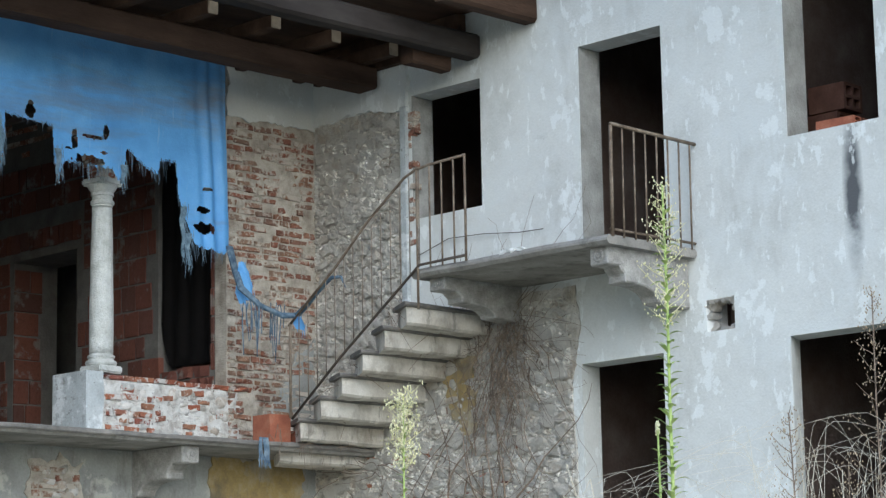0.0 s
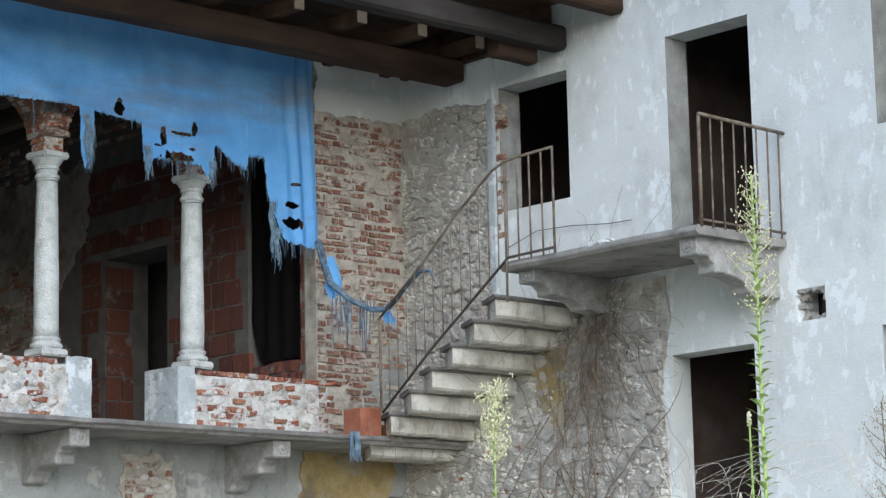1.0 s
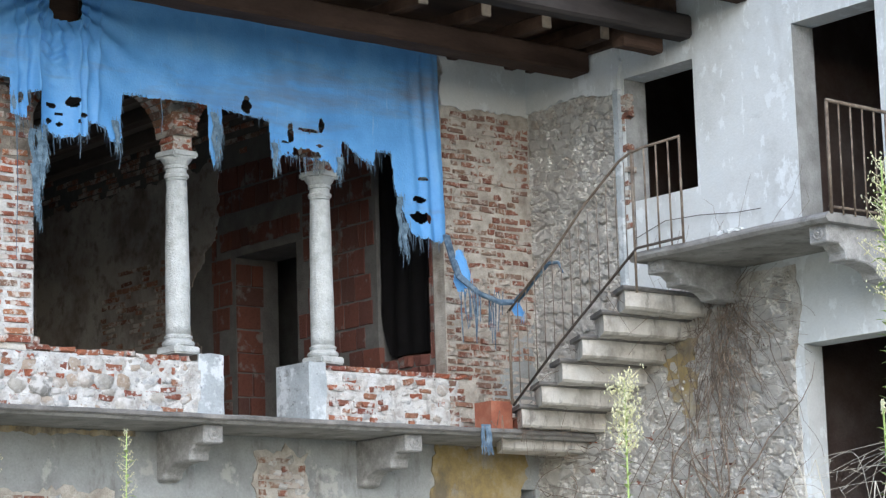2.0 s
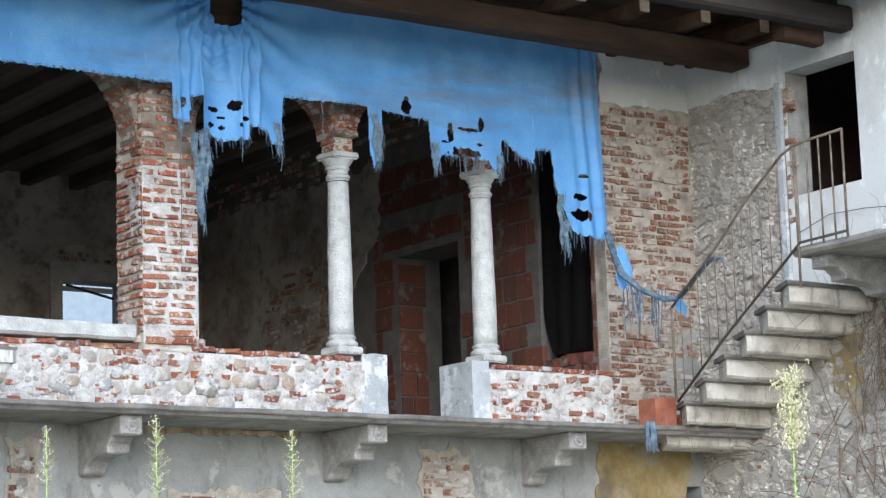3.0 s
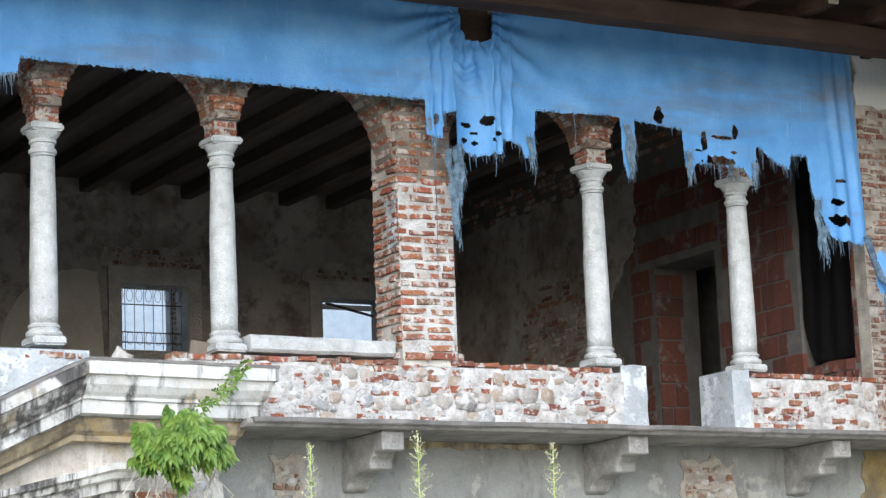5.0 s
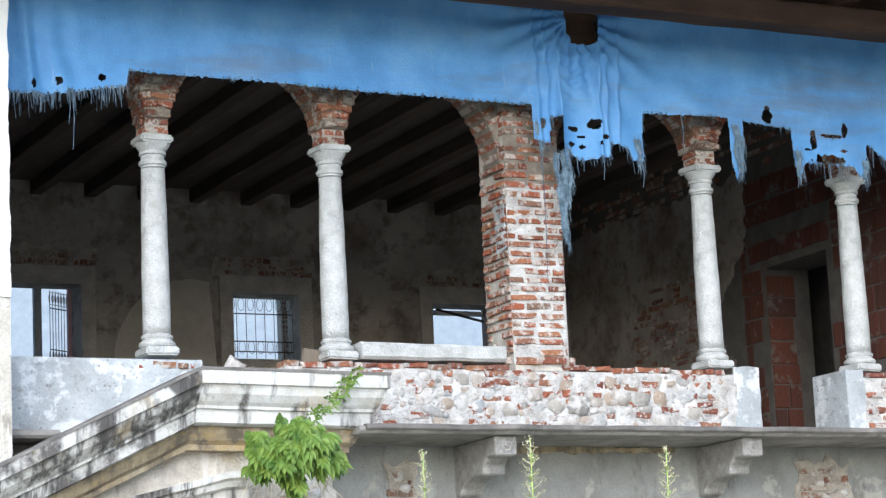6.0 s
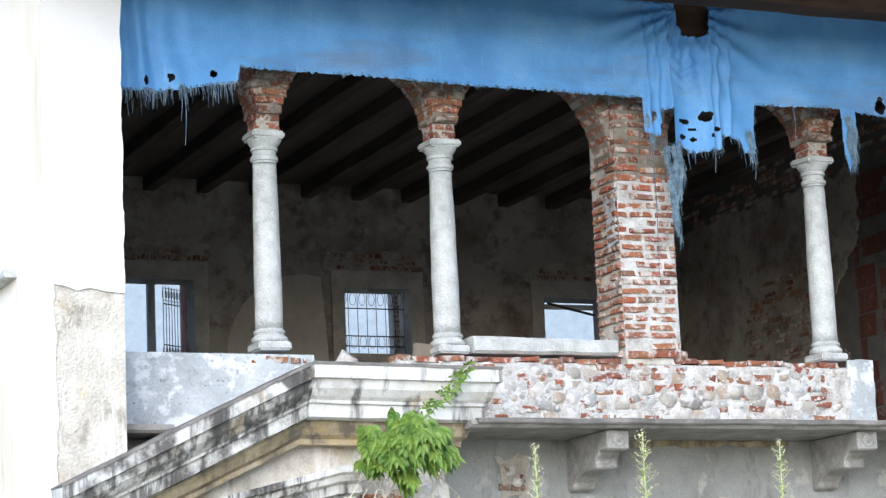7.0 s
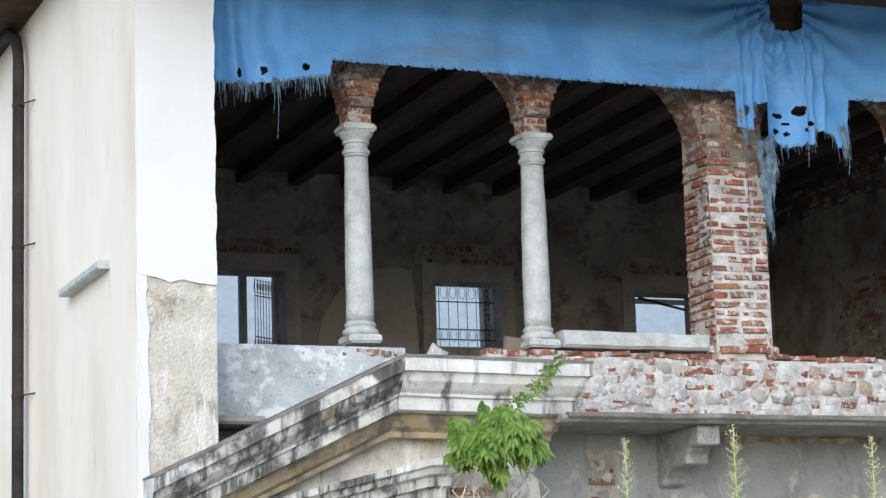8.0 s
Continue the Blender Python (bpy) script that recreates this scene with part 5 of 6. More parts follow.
# ---- loose things on the gallery ----
def hollow_brick(at, size, turn=0.0, clay=None, upright=False, category="brick", label="orange hollow terracotta brick resting on the slab"):
    e = thing("hollow_brick", label, category)
    a, b, c = size
    bm = wall_bm("y", -b / 2, b, (-a / 2, a / 2), (0, c), [(-a * 0.38, -a * 0.06, c * 0.12, c * 0.44), (a * 0.06, a * 0.38, c * 0.12, c * 0.44), (-a * 0.38, -a * 0.06, c * 0.56, c * 0.88), (a * 0.06, a * 0.38, c * 0.56, c * 0.88)])
    part("body", bm, clay or block_red, e)
    e.matrix_world = pose(*at, 0, 0, turn) @ (pose(0, 0, b / 2, 90, 0, 0) @ pose(0, 0, -c / 2) if upright else Matrix())
    return e


block_red = mat("orange_terracotta", [(0.22, 0.07, 0.04), (0.29, 0.10, 0.055), (0.33, 0.15, 0.095)], 6, 0.88, 0.3, 70)
# shaded copy of the orange terracotta, for bricks indoors
block_shaded = mat("dusty_brown_terracotta", [(0.09, 0.042, 0.03), (0.125, 0.058, 0.04), (0.16, 0.085, 0.06)], 6, 0.9, 0.3, 70)
hollow_brick((14.44, 16.78, SLAB + 0.012), (0.25, 0.27, 0.25), 88, upright=True)
hollow_brick((14.75, 16.74, SLAB + 0.012), (0.25, 0.14, 0.13), 12)
for y, z, s in ((11.13, 5.92, (0.24, 0.36, 0.085)),):
    hollow_brick((XW + 0.2, y, z), s, 4, label="orange hollow brick lying on the window sill")
# a stack of blocks inside the upper window, its shade put into the clay colour
for k, (dy, dz) in enumerate(((0, 0), (0, 0.25), (0, 0.5), (-0.32, 0))):
    hollow_brick((XW + 1.15, 11.905 + dy * 1.02 - (0.04 if k == 2 else 0), 5.84 + dz), (0.28, 0.32 + (0.05 if k == 2 else 0), 0.24), 3 * k - 4, clay=block_shaded, label="dusty brown hollow brick stacked inside the window")
bm = bmesh.new()
box(bm, XW + 0.9, XW + 1.5, 11.2, 12.15, 4.95, 5.84)
tagged(part("crate", bm, cement), "grey concrete plinth under stacked bricks", "plinth")

sill = tagged(part("stone_sill", long_block(0, 8.03, 9.37, YF + 0.1, YF + 0.42, PARA + 0.035, PARA + 0.175, 0.1, 0.012, 0.025, 3), granite), "loose pale stone sill lying on the parapet", "stone sill")
brd = tagged(part("board", block_bm(-0.085, 0.085, -0.015, 0.015, 0, 0.55, 0.004), mat("grey_board", [(0.16, 0.13, 0.10), (0.26, 0.22, 0.17)], 4, 0.85, 0.3, 60, (1, 1, 0.2))), "weathered wooden board leaning on the parapet", "board")
brd.matrix_world = pose(7.6, YF + 0.36, 3.93, 10, 4, 10)
stn = bmesh.new()
stn.from_mesh(STONES[2])
bmesh.ops.transform(stn, verts=stn.verts, matrix=Matrix.LocRotScale((6.9, YF + 0.2, 4.22), Euler((0, 0.5, 0)), (0.16, 0.14, 0.34)))
tagged(part("broken_stone", stn, stone), "broken stone standing behind the cornice", "stone")
bm = bmesh.new()
box(bm, 6.62, 7.3, YF + 0.1, YF + 0.5, SLAB, 4.07)
setting("low_wall", bm, mortar, "low mortar wall behind the cornice", "wall")


# ---- window grilles in the back wall ----
def grille(x0, x1, z0, z1, y, at_turn=0.0):
    e = thing("window_grille", "thin dark iron window grille with looped ends", "window grille", "grilles in the back wall")
    w = x1 - x0
    for z in (z0 + 0.08, z0 + 0.2, z1 - 0.2):
        bar("crossbar", (0, 0, z), (w, 0, z), 0.007, e, dark_iron)
    n = 7
    ups = []
    for k in range(n + 1):
        ups.append(bar("upright", (w * k / n, 0, z0), (w * k / n, 0, z1), 0.0045, e, dark_iron))
    for k in range(n):
        for zc in (z1 - 0.09, z0 + 0.13):
            bm = bmesh.new()
            tube(bm, [(w * (k + 0.5) / n + 0.04 * math.sin(a), 0, zc + 0.075 * math.cos(a)) for a in np.linspace(0, 2 * math.pi, 11)], 0.004, 4)
            part("loop", bm, dark_iron, ups[k])
    e.matrix_world = pose(x0, y, 0, 0, 0, at_turn)
    return e


grille(9.95, 10.77, 5.60, 6.325, YB + 0.2)
grille(7.86, 8.20, 5.47, 6.34, YB + 0.3, 32)
for x0, x1, m, lb, cat in ((7.70, 7.785, pale_plaster, "grey post behind the window", "post"), (8.10, 8.135, pink_paint, "faded pink upright of a shutter", "shutter post")):
    tagged(part("post", block_bm(x0, x1, YB + 0.36, YB + 0.44, 5.2, 6.6, 0.006), m), lb, cat, kind="structure")
post = setting("brick_post", block_bm(10.76, 10.92, YB + 0.52, YB + 0.66, -0.1, 6.7, 0.006), mortar, "pale brick post just outside the window", "post")
courses(post, LIMED, "y", YB + 0.505, 10.76, 10.92, 5.4, 6.6, h=0.06, length=0.13, joint=0.02, depth=0.04, seed=77)
# the outline of a walled-up arch, paler than the wall
arch = [(9.45 - 0.95 * math.cos(t), 5.5 + 0.97 * math.sin(t)) for t in np.linspace(0, math.pi, 15)]
setting("walled_arch", patch_bm("y", YB, 0.012, [(float(u), float(v)) for u, v in arch if u < 9.72] + [(9.72, 5.6), (9.72, SLAB), (8.5, SLAB)], 0.02, seed=8), arch_plaster, "walled-up arch in paler old plaster", "wall render")
shut = thing("casement_window", "white-framed casement standing open in the back wall", "window")
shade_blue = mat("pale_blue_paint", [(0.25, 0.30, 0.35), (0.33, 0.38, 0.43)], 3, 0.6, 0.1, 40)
part("top_rail", block_bm(12.5, 13.35, YB + 0.30, YB + 0.34, 6.20, 6.26, 0.006), white_render, shut, "white top rail")
part("stile", block_bm(12.53, 12.585, YB + 0.30, YB + 0.34, 5.4, 6.20, 0.006), white_render, shut, "white stile")
brace = tagged(part("brace", long_block(0, 12.55, 13.2, YB - 0.02, YB, 6.1, 6.13, 0.2, 0.002, 0.004), dark_iron), "thin dark iron bar across the window", "bar")
brace.matrix_world = Matrix.Translation((12.55, YB, 6.2)) @ pose(0, 0, 0, 0, 12, 0) @ Matrix.Translation((-12.55, -YB, -6.1))
# a pale house wall stands far behind the back windows
bm = bmesh.new()
box(bm, -10, 40, 60, 60.3, -0.1, 16)
setting("backdrop", bm, shade_blue, "pale blue-grey wall far behind the windows", "backdrop")

# ---- the white house end on the other side ----
bm = bmesh.new()
v = box(bm, 4.27, 4.88, 16.8, 30, -0.1, 14.0)
for f in bm.faces:
    if f.calc_center_median().x < 4.28:
        f.material_index = 1
setting("wall_white_house", bm, [white_render, cream_render], "white and cream rendered end wall of the neighbouring house", "wall")
front_skin("bare_render", [(4.30, 3.0), (4.876, 3.0), (4.876, 4.78), (4.30, 4.78)], raw_render, "bare sandy render where the paint has fallen off", 0.004, 0.0, 4, 16.8)
front_skin("white_paint", [(4.272, 4.72), (4.42, 4.70), (4.52, 4.665), (4.62, 4.69), (4.74, 4.665), (4.88, 4.66), (4.88, 13.9), (4.272, 13.9)], white_render, "thick white paint with a ragged lower edge", 0.02, 0.011, 5, 16.8)
front_skin("white_paint_strip", [(4.272, 3.0), (4.345, 3.0), (4.36, 3.9), (4.345, 4.74), (4.272, 4.74)], white_render, "ragged strip of thick white paint on the corner", 0.016, 0.022, 6, 16.8)
pipe = thing("downpipe", "dark grey metal rainwater downpipe on the cream wall", "downpipe")
bm = bmesh.new()
tube(bm, [(4.17, 20.63, z) for z in (0.0, 3, 7.3)] + [(4.17, 20.66, 7.45), (4.17, 20.77, 7.59), (4.17, 20.97, 7.69), (4.17, 21.3, 7.74), (4.17, 22.2, 7.85)], 0.052, 14)
part("tube", bm, zinc, pipe, smooth=True)
for z in (6.93, 5.63, 4.3):
    bm = bmesh.new()
    tube(bm, [(4.17, 20.63, z - 0.015), (4.17, 20.63, z + 0.015)], 0.057, 14)
    collar = part("collar", bm, zinc, pipe)
    bar("bracket", (4.17, 20.57, z), (4.275, 20.36, z), 0.008, collar, dark_iron)
tagged(part("stone_ledge", long_block(1, 17.6, 18.95, 4.165, 4.29, 4.905, 4.97, 0.1, 0.006, 0.012, 2), granite), "short grey stone ledge set in the cream wall", "ledge", kind="structure")
bm = bmesh.new()
box(bm, 3.9, 5.2, 16.4, 32, 14.0, 14.2)
setting("roof_white_house", bm, wood, "roof over the white house", "roof")


# ---- moulded cornice of the portal ----
def moulding(name, path, prof, back, label, end_slope=0.6, parent=None, material=ochre):
    """A profile (out, down) carried along a path of (x, z); it breaks upright at the bend and returns at its end."""
    bm = bmesh.new()
    pts = []
    for (x0, z0), (x1, z1) in zip(path, path[1:]):
        n = max(2, int((x1 - x0) / 0.06))
        pts += [(x0 + (x1 - x0) * i / n, z0 + (z1 - z0) * i / n) for i in range(n)]
    pts.append(path[-1])
    rows = []
    for i, (x, z) in enumerate(pts):
        last = i == len(pts) - 1
        row = []
        for out, down in prof:
            w = 0.005 * noise.noise_vector(Vector((x * 6, out * 9, down * 9)))
            ex = (out - 0.25) * end_slope if last else 0
            row.append(bm.verts.new((x + ex, back - out + w.y, z - down + w.z)))
        rows.append(row)
    n = len(prof)
    for p, q in zip(rows, rows[1:]):
        for k in range(n):
            bm.faces.new((p[k], p[(k + 1) % n], q[(k + 1) % n], q[k])).material_index = int(parent is None and p[0].co.x < 6.2)
    bm.faces.new(rows[0]), bm.faces.new(rows[-1])
    bmesh.ops.recalc_face_normals(bm, faces=bm.faces)
    return setting(name, bm, [cornice_white, cornice_black], label, "cornice") if parent is None else part(name, bm, material, parent, label)


BACK = 16.95
portal = setting("portal_wall", wall_bm("y", BACK, 0.45, (4.3, 7.5), (-0.1, 3.05), []), ochre, "stained pale ochre wall of the portal", "wall")
PROF = [(0.0, 0.0), (0.50, 0.0), (0.50, 0.108), (0.47, 0.116), (0.462, 0.135), (0.448, 0.18), (0.405, 0.235), (0.375, 0.262), (0.37, 0.284), (0.345, 0.288), (0.34, 0.385), (0.30, 0.40), (0.0, 0.40)]
PATH = [(4.30, 3.199), (6.235, 4.112), (7.63, 4.092)]
corn = moulding("cornice", PATH, PROF, BACK, "moulded white cornice with black water stains, raking then level")
moulding("coping", [(x, z + 0.014) for x, z in PATH], [(0.0, 0.0), (0.508, 0.0), (0.508, 0.024), (0.0, 0.012)], BACK, "lichen-black coping edge", 0.6, corn, tread_stone)
moulding("bed_moulding", PATH, [(0.0, 0.39), (0.24, 0.39), (0.235, 0.43), (0.19, 0.50), (0.14, 0.53), (0.13, 0.57), (0.0, 0.57)], BACK, "ochre bed moulding", 0.6, corn)
bm = bmesh.new()
vs = [(4.3, 2.7), (7.45, 2.7), (7.45, 3.6), (6.235, 3.63), (4.3, 2.72)]
f = [bm.verts.new((x, BACK + 0.003, z)) for x, z in vs]
b = [bm.verts.new((x, BACK + 0.45, z)) for x, z in vs]
bm.faces.new(f), bm.faces.new(b)
for i in range(5):
    bm.faces.new((f[i], f[(i + 1) % 5], b[(i + 1) % 5], b[i]))
bmesh.ops.recalc_face_normals(bm, faces=bm.faces)
gable = setting("portal_gable", bm, raw_render, "bare pinkish render of the portal's gable", "wall")
bm = bmesh.new()
vs = [(4.3, 3.05), (7.5, 3.05), (7.5, 4.06), (6.235, 4.09), (4.3, 3.17)]
f = [bm.verts.new((x, BACK + 0.06, z)) for x, z in vs]
b = [bm.verts.new((x, BACK + 0.44, z)) for x, z in vs]
bm.faces.new(f), bm.faces.new(b)
for i in range(5):
    bm.faces.new((f[i], f[(i + 1) % 5], b[(i + 1) % 5], b[i]))
bmesh.ops.recalc_face_normals(bm, faces=bm.faces)
setting("portal_core", bm, mortar, "masonry core behind the cornice", "wall")
moulding("lower_moulding", [(4.3, 2.83), (6.5, 3.36), (6.72, 3.37)], [(0.0, 0.0), (0.30, 0.0), (0.30, 0.05), (0.27, 0.07), (0.25, 0.11), (0.20, 0.13), (0.20, 0.2), (0.15, 0.22), (0.14, 0.3), (0.0, 0.3)], BACK, "lower moulded string course, stained white", 0.5)
bed = front_skin("brick_patch", [(6.75, 2.5), (7.5, 2.5), (7.5, 3.25), (6.75, 3.3)], mortar, "bare brick beside the portal", 0.01, 0.04, 3, BACK)
courses(bed, BRICKS, "y", BACK - 0.03, 6.75, 7.1, 2.75, 3.2, keep=0.9, seed=61)
scatter(bed, STONES, "y", BACK, 7.0, 7.45, 2.6, 3.25, 24, 0.06, 0.14, seed=62)


# ---- plants ----
def leaf(bm, base, d, up, ln, wd, mi=0, droop=0.25):
    """One leaf blade: a pointed, slightly folded shape of six faces."""
    d = d.normalized()
    s = d.cross(up)
    s = s.normalized() if s.length > 0.01 else Vector((1, 0, 0))
    u = s.cross(d)
    rows = []
    for t, w in ((0.0, 0.06), (0.3, 0.8), (0.6, 1.0), (1.0, 0.02)):
        c = base + d * ln * t - Vector((0, 0, droop * ln * t * t))
        rows.append((bm.verts.new(c - s * wd * w / 2 + u * wd * 0.12 * w), bm.verts.new(c), bm.verts.new(c + s * wd * w / 2 + u * wd * 0.12 * w)))
    for p, q in zip(rows, rows[1:]):
        for k in (0, 1):
            bm.faces.new((p[k], p[k + 1], q[k + 1], q[k])).material_index = mi


def vine():
    r = random.Random(5)
    e = thing("creeper", "fresh green creeper hanging from the cornice", "climbing plant")
    bm = bmesh.new()
    for k in range(135):
        a, q = r.uniform(0, 2 * math.pi), math.sqrt(r.random())
        x, z = 6.87 + 0.38 * q * math.cos(a), 3.50 + 0.21 * q * math.sin(a) + 0.045 * math.sin(5 * a) + r.uniform(-0.06, 0.04)
        z -= 0.07 * max(0.0, 6.9 - x)
        y = 16.32 - 0.22 * (1 - q * q) + r.uniform(-0.08, 0.05)
        base = Vector((x, y, z))
        turn = r.uniform(-0.9, 0.9)
        for j in range(5):
            f = turn + (j - 2) * 0.55
            d = Vector((math.sin(f), -0.55, -math.cos(f) * 0.9))
            leaf(bm, base, d, Vector((0, -1, 0.4)), r.uniform(0.095, 0.15) * (1 - 0.14 * abs(j - 2)), r.uniform(0.04, 0.058), 0, 0.35)
    for k in range(46):
        s = k / 46
        x, z = 7.0 + 0.48 * s + r.uniform(-0.04, 0.04) * (1.2 - s), 3.66 + 0.44 * s + r.uniform(-0.05, 0.05)
        for j in range(3):
            f = r.uniform(-2.2, 2.2)
            leaf(bm, Vector((x, 16.36, z)), Vector((math.sin(f), -0.5, math.cos(f) - 0.3)), Vector((0, -1, 0.4)), r.uniform(0.04, 0.08), r.uniform(0.015, 0.025), 0, 0.3)
    tagged(part("leaves", bm, vine_leaf, e, "fresh green five-fingered leaves"), kind="stuff")
    bm = bmesh.new()
    tube(bm, [(6.9, 16.4, 3.4), (7.1, 16.38, 3.7), (7.3, 16.37, 3.9), (7.47, 16.40, 4.1), (7.52, 16.5, 4.12)], 0.006, 5)
    for k in range(14):
        x = r.uniform(6.6, 7.3)
        tube(bm, [(x, 16.45, 3.3), (x + r.uniform(-0.2, 0.2), 16.4, 3.1), (x + r.uniform(-0.3, 0.3), 16.45, 2.75)], 0.006, 4)
    tagged(part("stem_tangle", bm, straw, e, "pale dry stems"), kind="stuff")
    return e


vine()


def weed(at, height, head, width, seed, leaves=60, dry=False, leaf_ln=0.06, bare=0.3, lean=0.0, full=1.0, bushy=0.0):
    """A tall yard weed: an upright stem, narrow leaves, and a panicle of small pale heads over its upper part."""
    r = random.Random(seed)
    e = thing("dry_weed" if dry else "tall_weed", "dry brown weed with seed heads growing in the yard" if dry else "tall green weed with a pale flower panicle in the yard", "weed", "weeds in the yard")
    L, F, S = (dry_flower, dry_flower, twig) if dry else (weed_leaf, weed_flower, weed_leaf)
    line = [Vector((lean * (i / 10) ** 2 + 0.01 * noise.noise(Vector((i * 0.4, seed, 0))), 0.01 * noise.noise(Vector((i * 0.4, seed, 7))), height * i / 10)) for i in range(11)]

    def on(s):
        i = min(9, int(s * 10))
        return line[i].lerp(line[i + 1], s * 10 - i)

    bm = bmesh.new()
    tube(bm, line, [(0.006 if dry else 0.009) * (1 - 0.75 * i / 10) for i in range(11)], 6)
    bf = bmesh.new()
    n = int((20 if dry else 38) * full * head / 0.3) + 6
    for k in range(n):
        s = 1 - head / height * (k / n)
        p = on(s)
        out = width * (bushy * r.uniform(0.4, 1.2) + (1 - bushy) * math.sin(math.pi * min(1, 0.12 + 0.88 * k / n) * 0.75) * r.uniform(0.6, 1.25))
        a = k * 2.4 + r.uniform(-0.3, 0.3)
        q = p + Vector((math.cos(a) * out, math.sin(a) * out, out * r.uniform(0.5, 1.1)))
        tube(bm if dry else bf, [p, p.lerp(q, 0.5) - Vector((0, 0, 0.004)), q], [0.0012, 0.0009, 0.0005], 4)
        for j in range(r.randint(7, 12)):
            c = p.lerp(q, r.uniform(0.3, 1.05)) + Vector([r.uniform(-1, 1) * min(0.014, 0.2 * width + 0.002) for _ in range(3)])
            rad = r.uniform(0.0011, 0.0024) * (1 + 0.7 * bushy)
            m = bmesh.ops.create_icosphere(bf, subdivisions=1, radius=rad)
            bmesh.ops.transform(bf, verts=m["verts"], matrix=Matrix.Translation(c) @ Matrix.Diagonal((0.8, 0.8, 1.4, 1)))
    part("stem", bm, S, e)
    tagged(part("flower_head", bf, F, e, "dry seed heads" if dry else "pale flower heads"), kind="stuff")
    bl = bmesh.new()
    for k in range(leaves):
        s = bare + (1 - bare) * (k / leaves) * 0.97
        a = k * 2.4
        d = Vector((math.cos(a), math.sin(a), r.uniform(0.5, 1.2)))
        leaf(bl, on(s), d, Vector((0, 0, 1)), leaf_ln * r.uniform(0.6, 1.2) * (1.15 - 0.6 * s), leaf_ln * 0.2, 0, r.uniform(0.2, 0.6))
    if leaves:
        tagged(part("leaves", bl, L, e), kind="stuff")
    e.matrix_world = pose(*at, 0, 0, r.uniform(0, 360))
    return e


def spot(dx, dy, d):
    """A place in the yard, d metres from the eye in the direction given."""
    q = math.hypot(dx, dy)
    return (dx / q * d, dy / q * d, 0.0)


weed(spot(0.690, 0.717, 7.5), 2.47, 0.25, 0.055, 1, 130, leaf_ln=0.07, full=1.9, bushy=0.85)
weed(spot(0.7575, 0.628, 5.0), 2.62, 0.32, 0.05, 2, 270, leaf_ln=0.07, lean=0.0)
weed(spot(0.7635, 0.640, 5.1), 2.12, 0.03, 0.004, 3, 160, leaf_ln=0.05)
weed(spot(0.4765, 0.8735, 9.0), 2.56, 0.30, 0.045, 4, 80, leaf_ln=0.10, full=0.6)
weed(spot(0.5260, 0.8460, 9.2), 2.51, 0.26, 0.038, 5, 70, leaf_ln=0.09, full=0.5)
weed(spot(0.4365, 0.8945, 9.1), 2.54, 0.24, 0.035, 6, 70, leaf_ln=0.085, full=0.5)
weed(spot(0.818, 0.567, 5.5), 2.45, 0.75, 0.06, 7, 0, True)
weed(spot(0.8035, 0.590, 5.2), 2.15, 0.40, 0.06, 8, 0, True, lean=-0.10)
weed(spot(0.809, 0.581, 5.4), 2.05, 0.45, 0.07, 9, 0, True, lean=0.08)

# dry grasses along the foot of the view
grass = tagged(new("dry_grass"), "pale dry grass stalks arching over the yard", "grass")
bm = bmesh.new()
gr = random.Random(12)
for k in range(62):
    a = gr.uniform(0.79, 0.838) if k % 3 else gr.uniform(0.72, 0.84)
    d = gr.uniform(5.0, 6.5)
    b = spot(a, math.sqrt(1 - a * a), d)
    h = 1.6 + d * (gr.uniform(0.075, 0.105) if a > 0.79 else gr.uniform(0.06, 0.083))
    s, drop = gr.uniform(-0.55, 0.55), gr.uniform(0.04, 0.2)
    pts = []
    for t in np.linspace(0, 1, 25):
        z = h * math.sin(math.pi / 2 * min(t / 0.72, 1)) - drop * (max(0.0, t - 0.72) / 0.28) ** 2
        pts.append(Vector((b[0] + 0.7 * s * t ** 4, b[1] - 0.7 * s * t ** 4, z)))
    tube(bm, pts, [0.0008 - 0.00002 * q for q in range(25)], 4)
    if k % 3 == 0:
        # a thin seed plume at the tip
        for q in range(9):
            p = pts[24].lerp(pts[20], q / 8)
            e = p + Vector((gr.uniform(-0.03, 0.03), gr.uniform(-0.03, 0.03), gr.uniform(-0.035, 0.01)))
            tube(bm, [p, e], [0.0007, 0.0004], 3)
tagged(part("stalks", bm, straw, grass), kind="stuff")
tagged(grass, kind="stuff")

# leafless creeper on the rubble wall under the balcony
dead = thing("dead_creeper", "leafless brown creeper matted over the rubble wall", "climbing plant")
bm = bmesh.new()
tr = random.Random(21)


def runner(u, v, du, dv, n, r0, base=XW - 0.03):
    pts = []
    for i in range(n):
        pts.append((base - tr.uniform(0.0, 0.05), u, v))
        du += tr.uniform(-0.05, 0.05)
        dv += tr.uniform(-0.04, 0.04)
        u, v = u + du, v + dv
        u = min(max(u, 13.7), 17.2)
    tube(bm, pts, [max(0.0015, r0 * (1 - i / n)) for i in range(n)], 4)
    return u, v


for k in range(60):
    u = tr.gauss(14.75, 0.3)
    runner(u, tr.uniform(2.4, 4.8), tr.uniform(-0.06, 0.06), tr.choice((0.09, -0.09, 0.06)), tr.randint(7, 16), tr.uniform(0.003, 0.008))
for k in range(60):
    runner(tr.gauss(14.7, 0.2), tr.uniform(4.1, 4.9), tr.uniform(-0.06, 0.06), tr.uniform(-0.06, 0.06), 9, 0.004, XW - 0.08)
for k in range(26):
    runner(tr.uniform(15.3, 17.0), tr.uniform(2.9, 3.7), tr.uniform(-0.1, 0.1), tr.uniform(-0.05, 0.03), 9, 0.005, XW - 0.25)
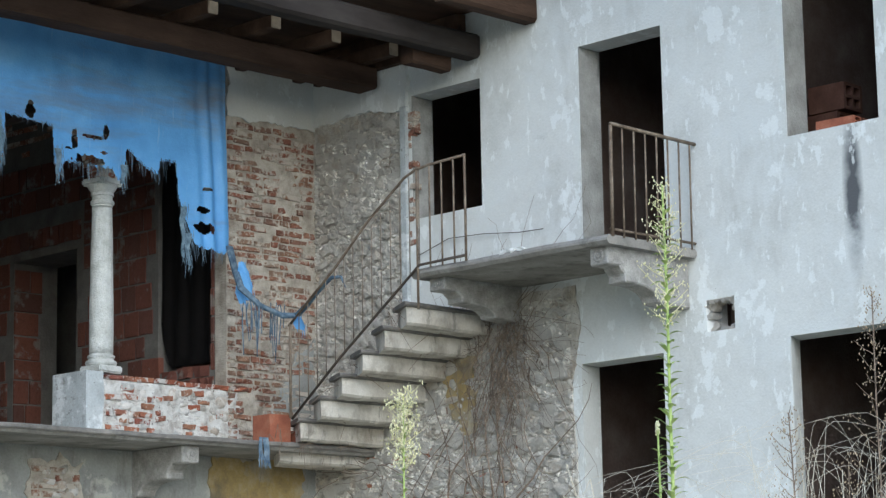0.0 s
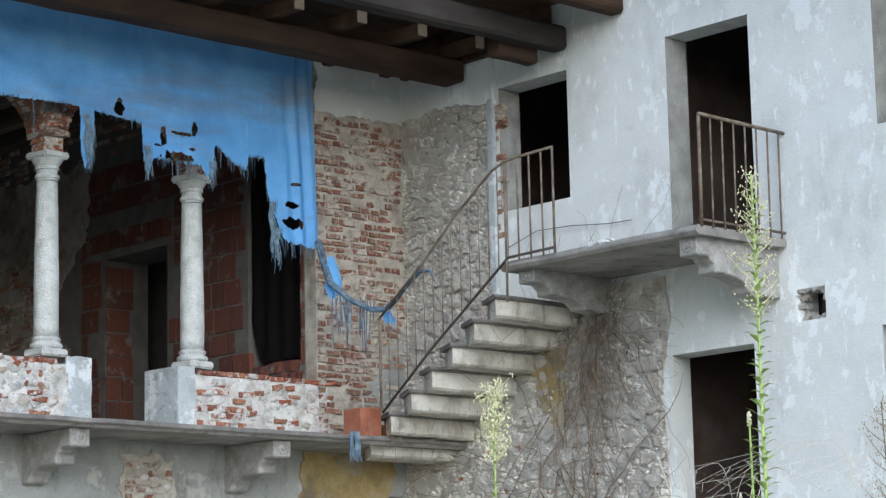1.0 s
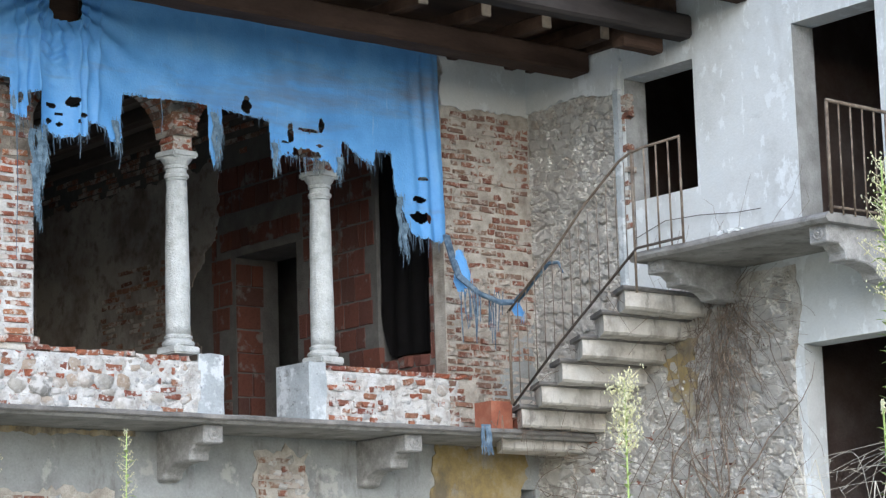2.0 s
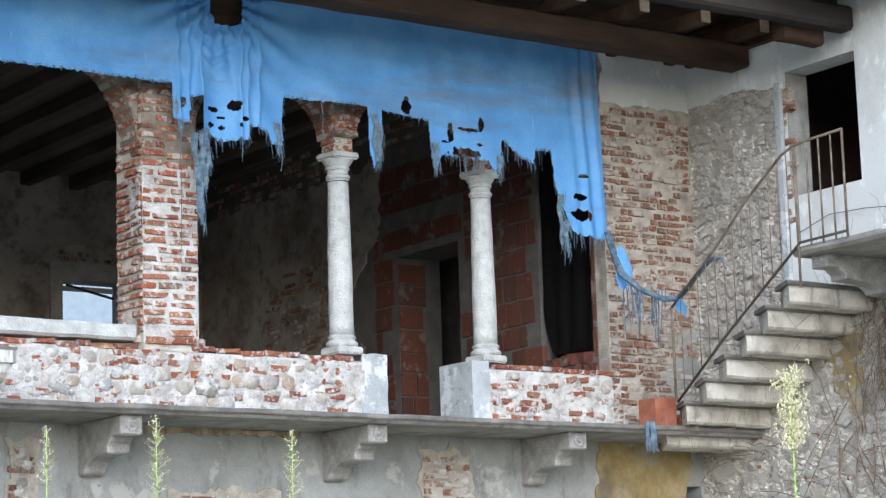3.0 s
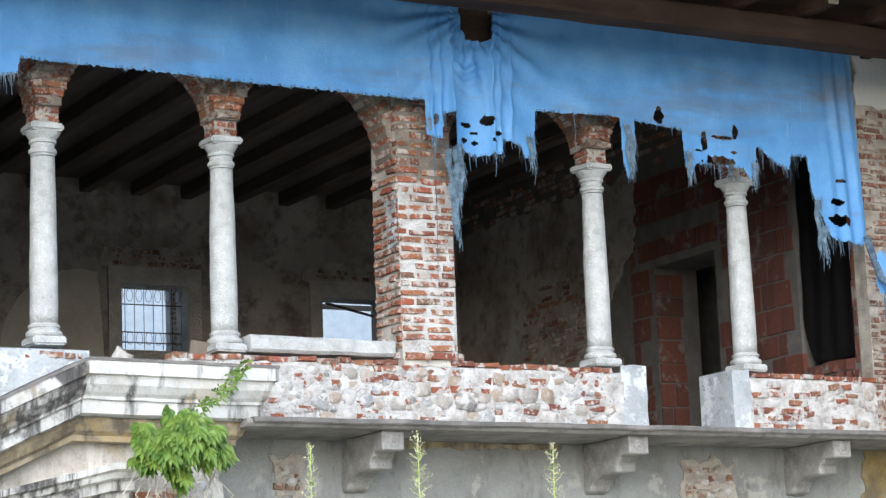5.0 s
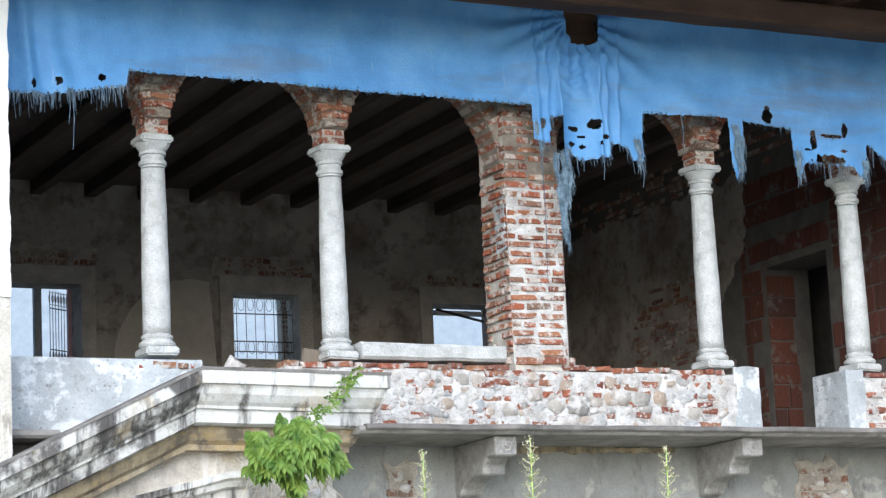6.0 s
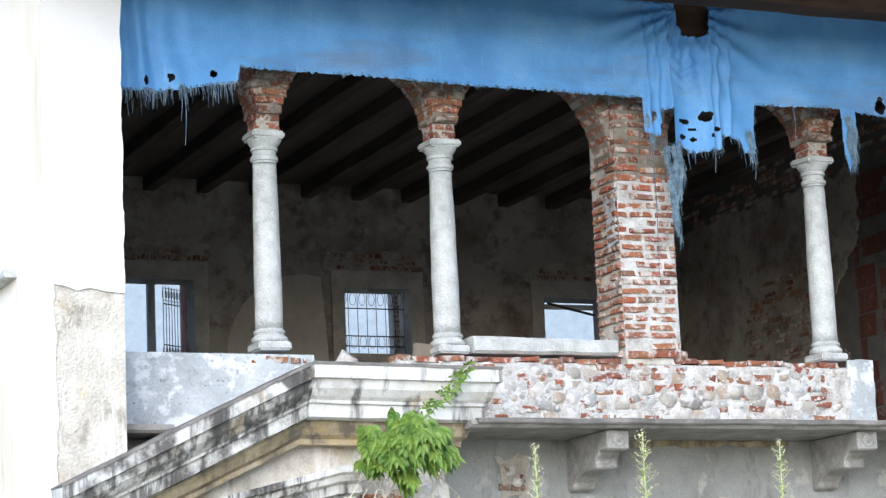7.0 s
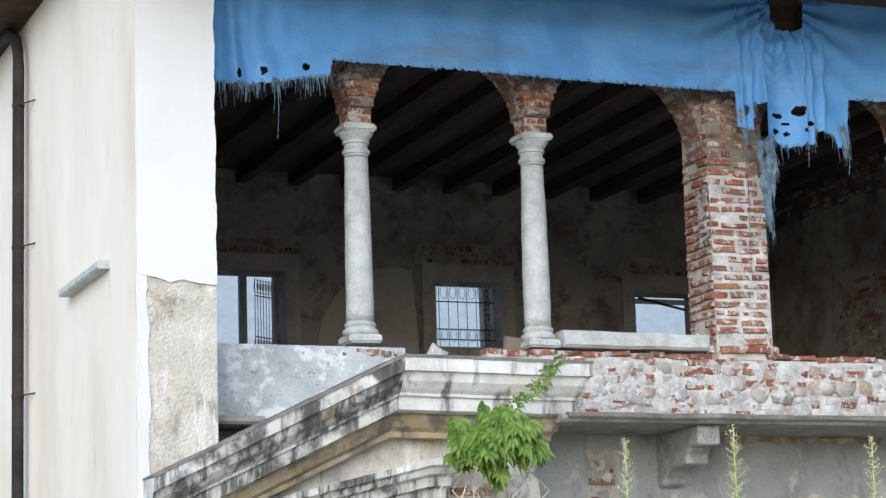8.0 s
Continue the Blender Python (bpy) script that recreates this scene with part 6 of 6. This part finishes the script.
# a hanging beard of dead shoots under the balcony, and a few thick stems
for k in range(85):
    runner(tr.gauss(14.72, 0.12), tr.uniform(4.0, 4.75), tr.uniform(-0.025, 0.025), tr.uniform(-0.09, -0.02), tr.randint(6, 13), tr.uniform(0.0025, 0.0055), XW - tr.uniform(0.05, 0.16))
for k in range(9):
    runner(tr.gauss(14.78, 0.22), 2.5, tr.uniform(-0.03, 0.03), 0.12, tr.randint(12, 18), tr.uniform(0.012, 0.02), XW - 0.06)
tagged(part("stem_mat", bm, twig, dead), kind="stuff")
bm = bmesh.new()
for k in range(24):
    y, z = tr.uniform(14.6, 16.6), 0
    z = 4.95 - (y - 14.85) * 0.65
    x = tr.uniform(14.45, 15.3)
    tube(bm, [(x, y, z), (x + tr.uniform(-0.2, 0.2), y + tr.uniform(-0.15, 0.15), z + tr.uniform(-0.15, 0.25)), (x + tr.uniform(-0.35, 0.35), y + tr.uniform(-0.3, 0.3), z + tr.uniform(-0.35, 0.3))], [0.004, 0.003, 0.0015], 4)
for k in range(12):
    x, y, z = tr.uniform(14.2, 15.2), tr.uniform(16.4, 16.7), tr.uniform(3.6, 3.8)
    q = tr.uniform(-0.25, 0.25)
    tube(bm, [(x, y, z), (x + q, y - 0.05, z + tr.uniform(0.0, 0.15)), (x + 1.6 * q, y - 0.08, z + tr.uniform(-0.15, 0.1)), (x + 2 * q, y - 0.08, z - tr.uniform(0.05, 0.4))], [0.0035, 0.003, 0.002, 0.001], 4)
tagged(part("twigs", bm, twig, dead, "pale dry twigs caught on the steps"), kind="stuff")

droop = thing("drooping_grass", "dry drooping grass stalk with a hanging seed plume", "grass")
bm = bmesh.new()
for k in range(7):
    b = spot(0.7550 + 0.0006 * k, math.sqrt(1 - (0.7550 + 0.0006 * k) ** 2), 6.0)
    s = (-0.16, 0.18, -0.1, 0.12, -0.2, 0.06, 0.22)[k]
    h = 2.23 - 0.02 * k
    pts = [(b[0] + 0.7 * s * t ** 3, b[1] - 0.7 * s * t ** 3, h * min(t * 1.06, 1) - 0.16 * max(0, t - 0.85) / 0.15) for t in (0, 0.4, 0.7, 0.85, 0.93, 1.0)]
    tube(bm, pts, [0.002, 0.0018, 0.0015, 0.0014, 0.0024, 0.0008], 4)
tagged(part("stalks", bm, straw, droop), kind="stuff")
# a slack wire across the window and the wall beside it
wire = thing("slack_wire", "thin slack grey wire strung along the wing wall", "wire")
bm = bmesh.new()
tube(bm, [(XW - 0.01, 15.9, 5.52), (XW - 0.02, 15.5, 5.62), (XW - 0.02, 15.05, 5.60), (XW - 0.01, 14.6, 5.55), (XW - 0.01, 14.3, 5.54)], 0.004, 5)
part("cable", bm, dark_iron, wire)
# crumbs of mortar on the balcony
for k in range(8):
    bm = bmesh.new()
    bm.from_mesh(RUBBLE[k])
    bmesh.ops.transform(bm, verts=bm.verts, matrix=Matrix.LocRotScale((14.46 + 0.03 * (k % 3), 13.55 + 0.035 * k, 5.125), Euler((k, k, 0)), (0.05, 0.07, 0.03)))
    tagged(part("mortar_crumb", bm, plaster), "pale crumb of mortar lying on the balcony", "rubble", "crumbs on the balcony")
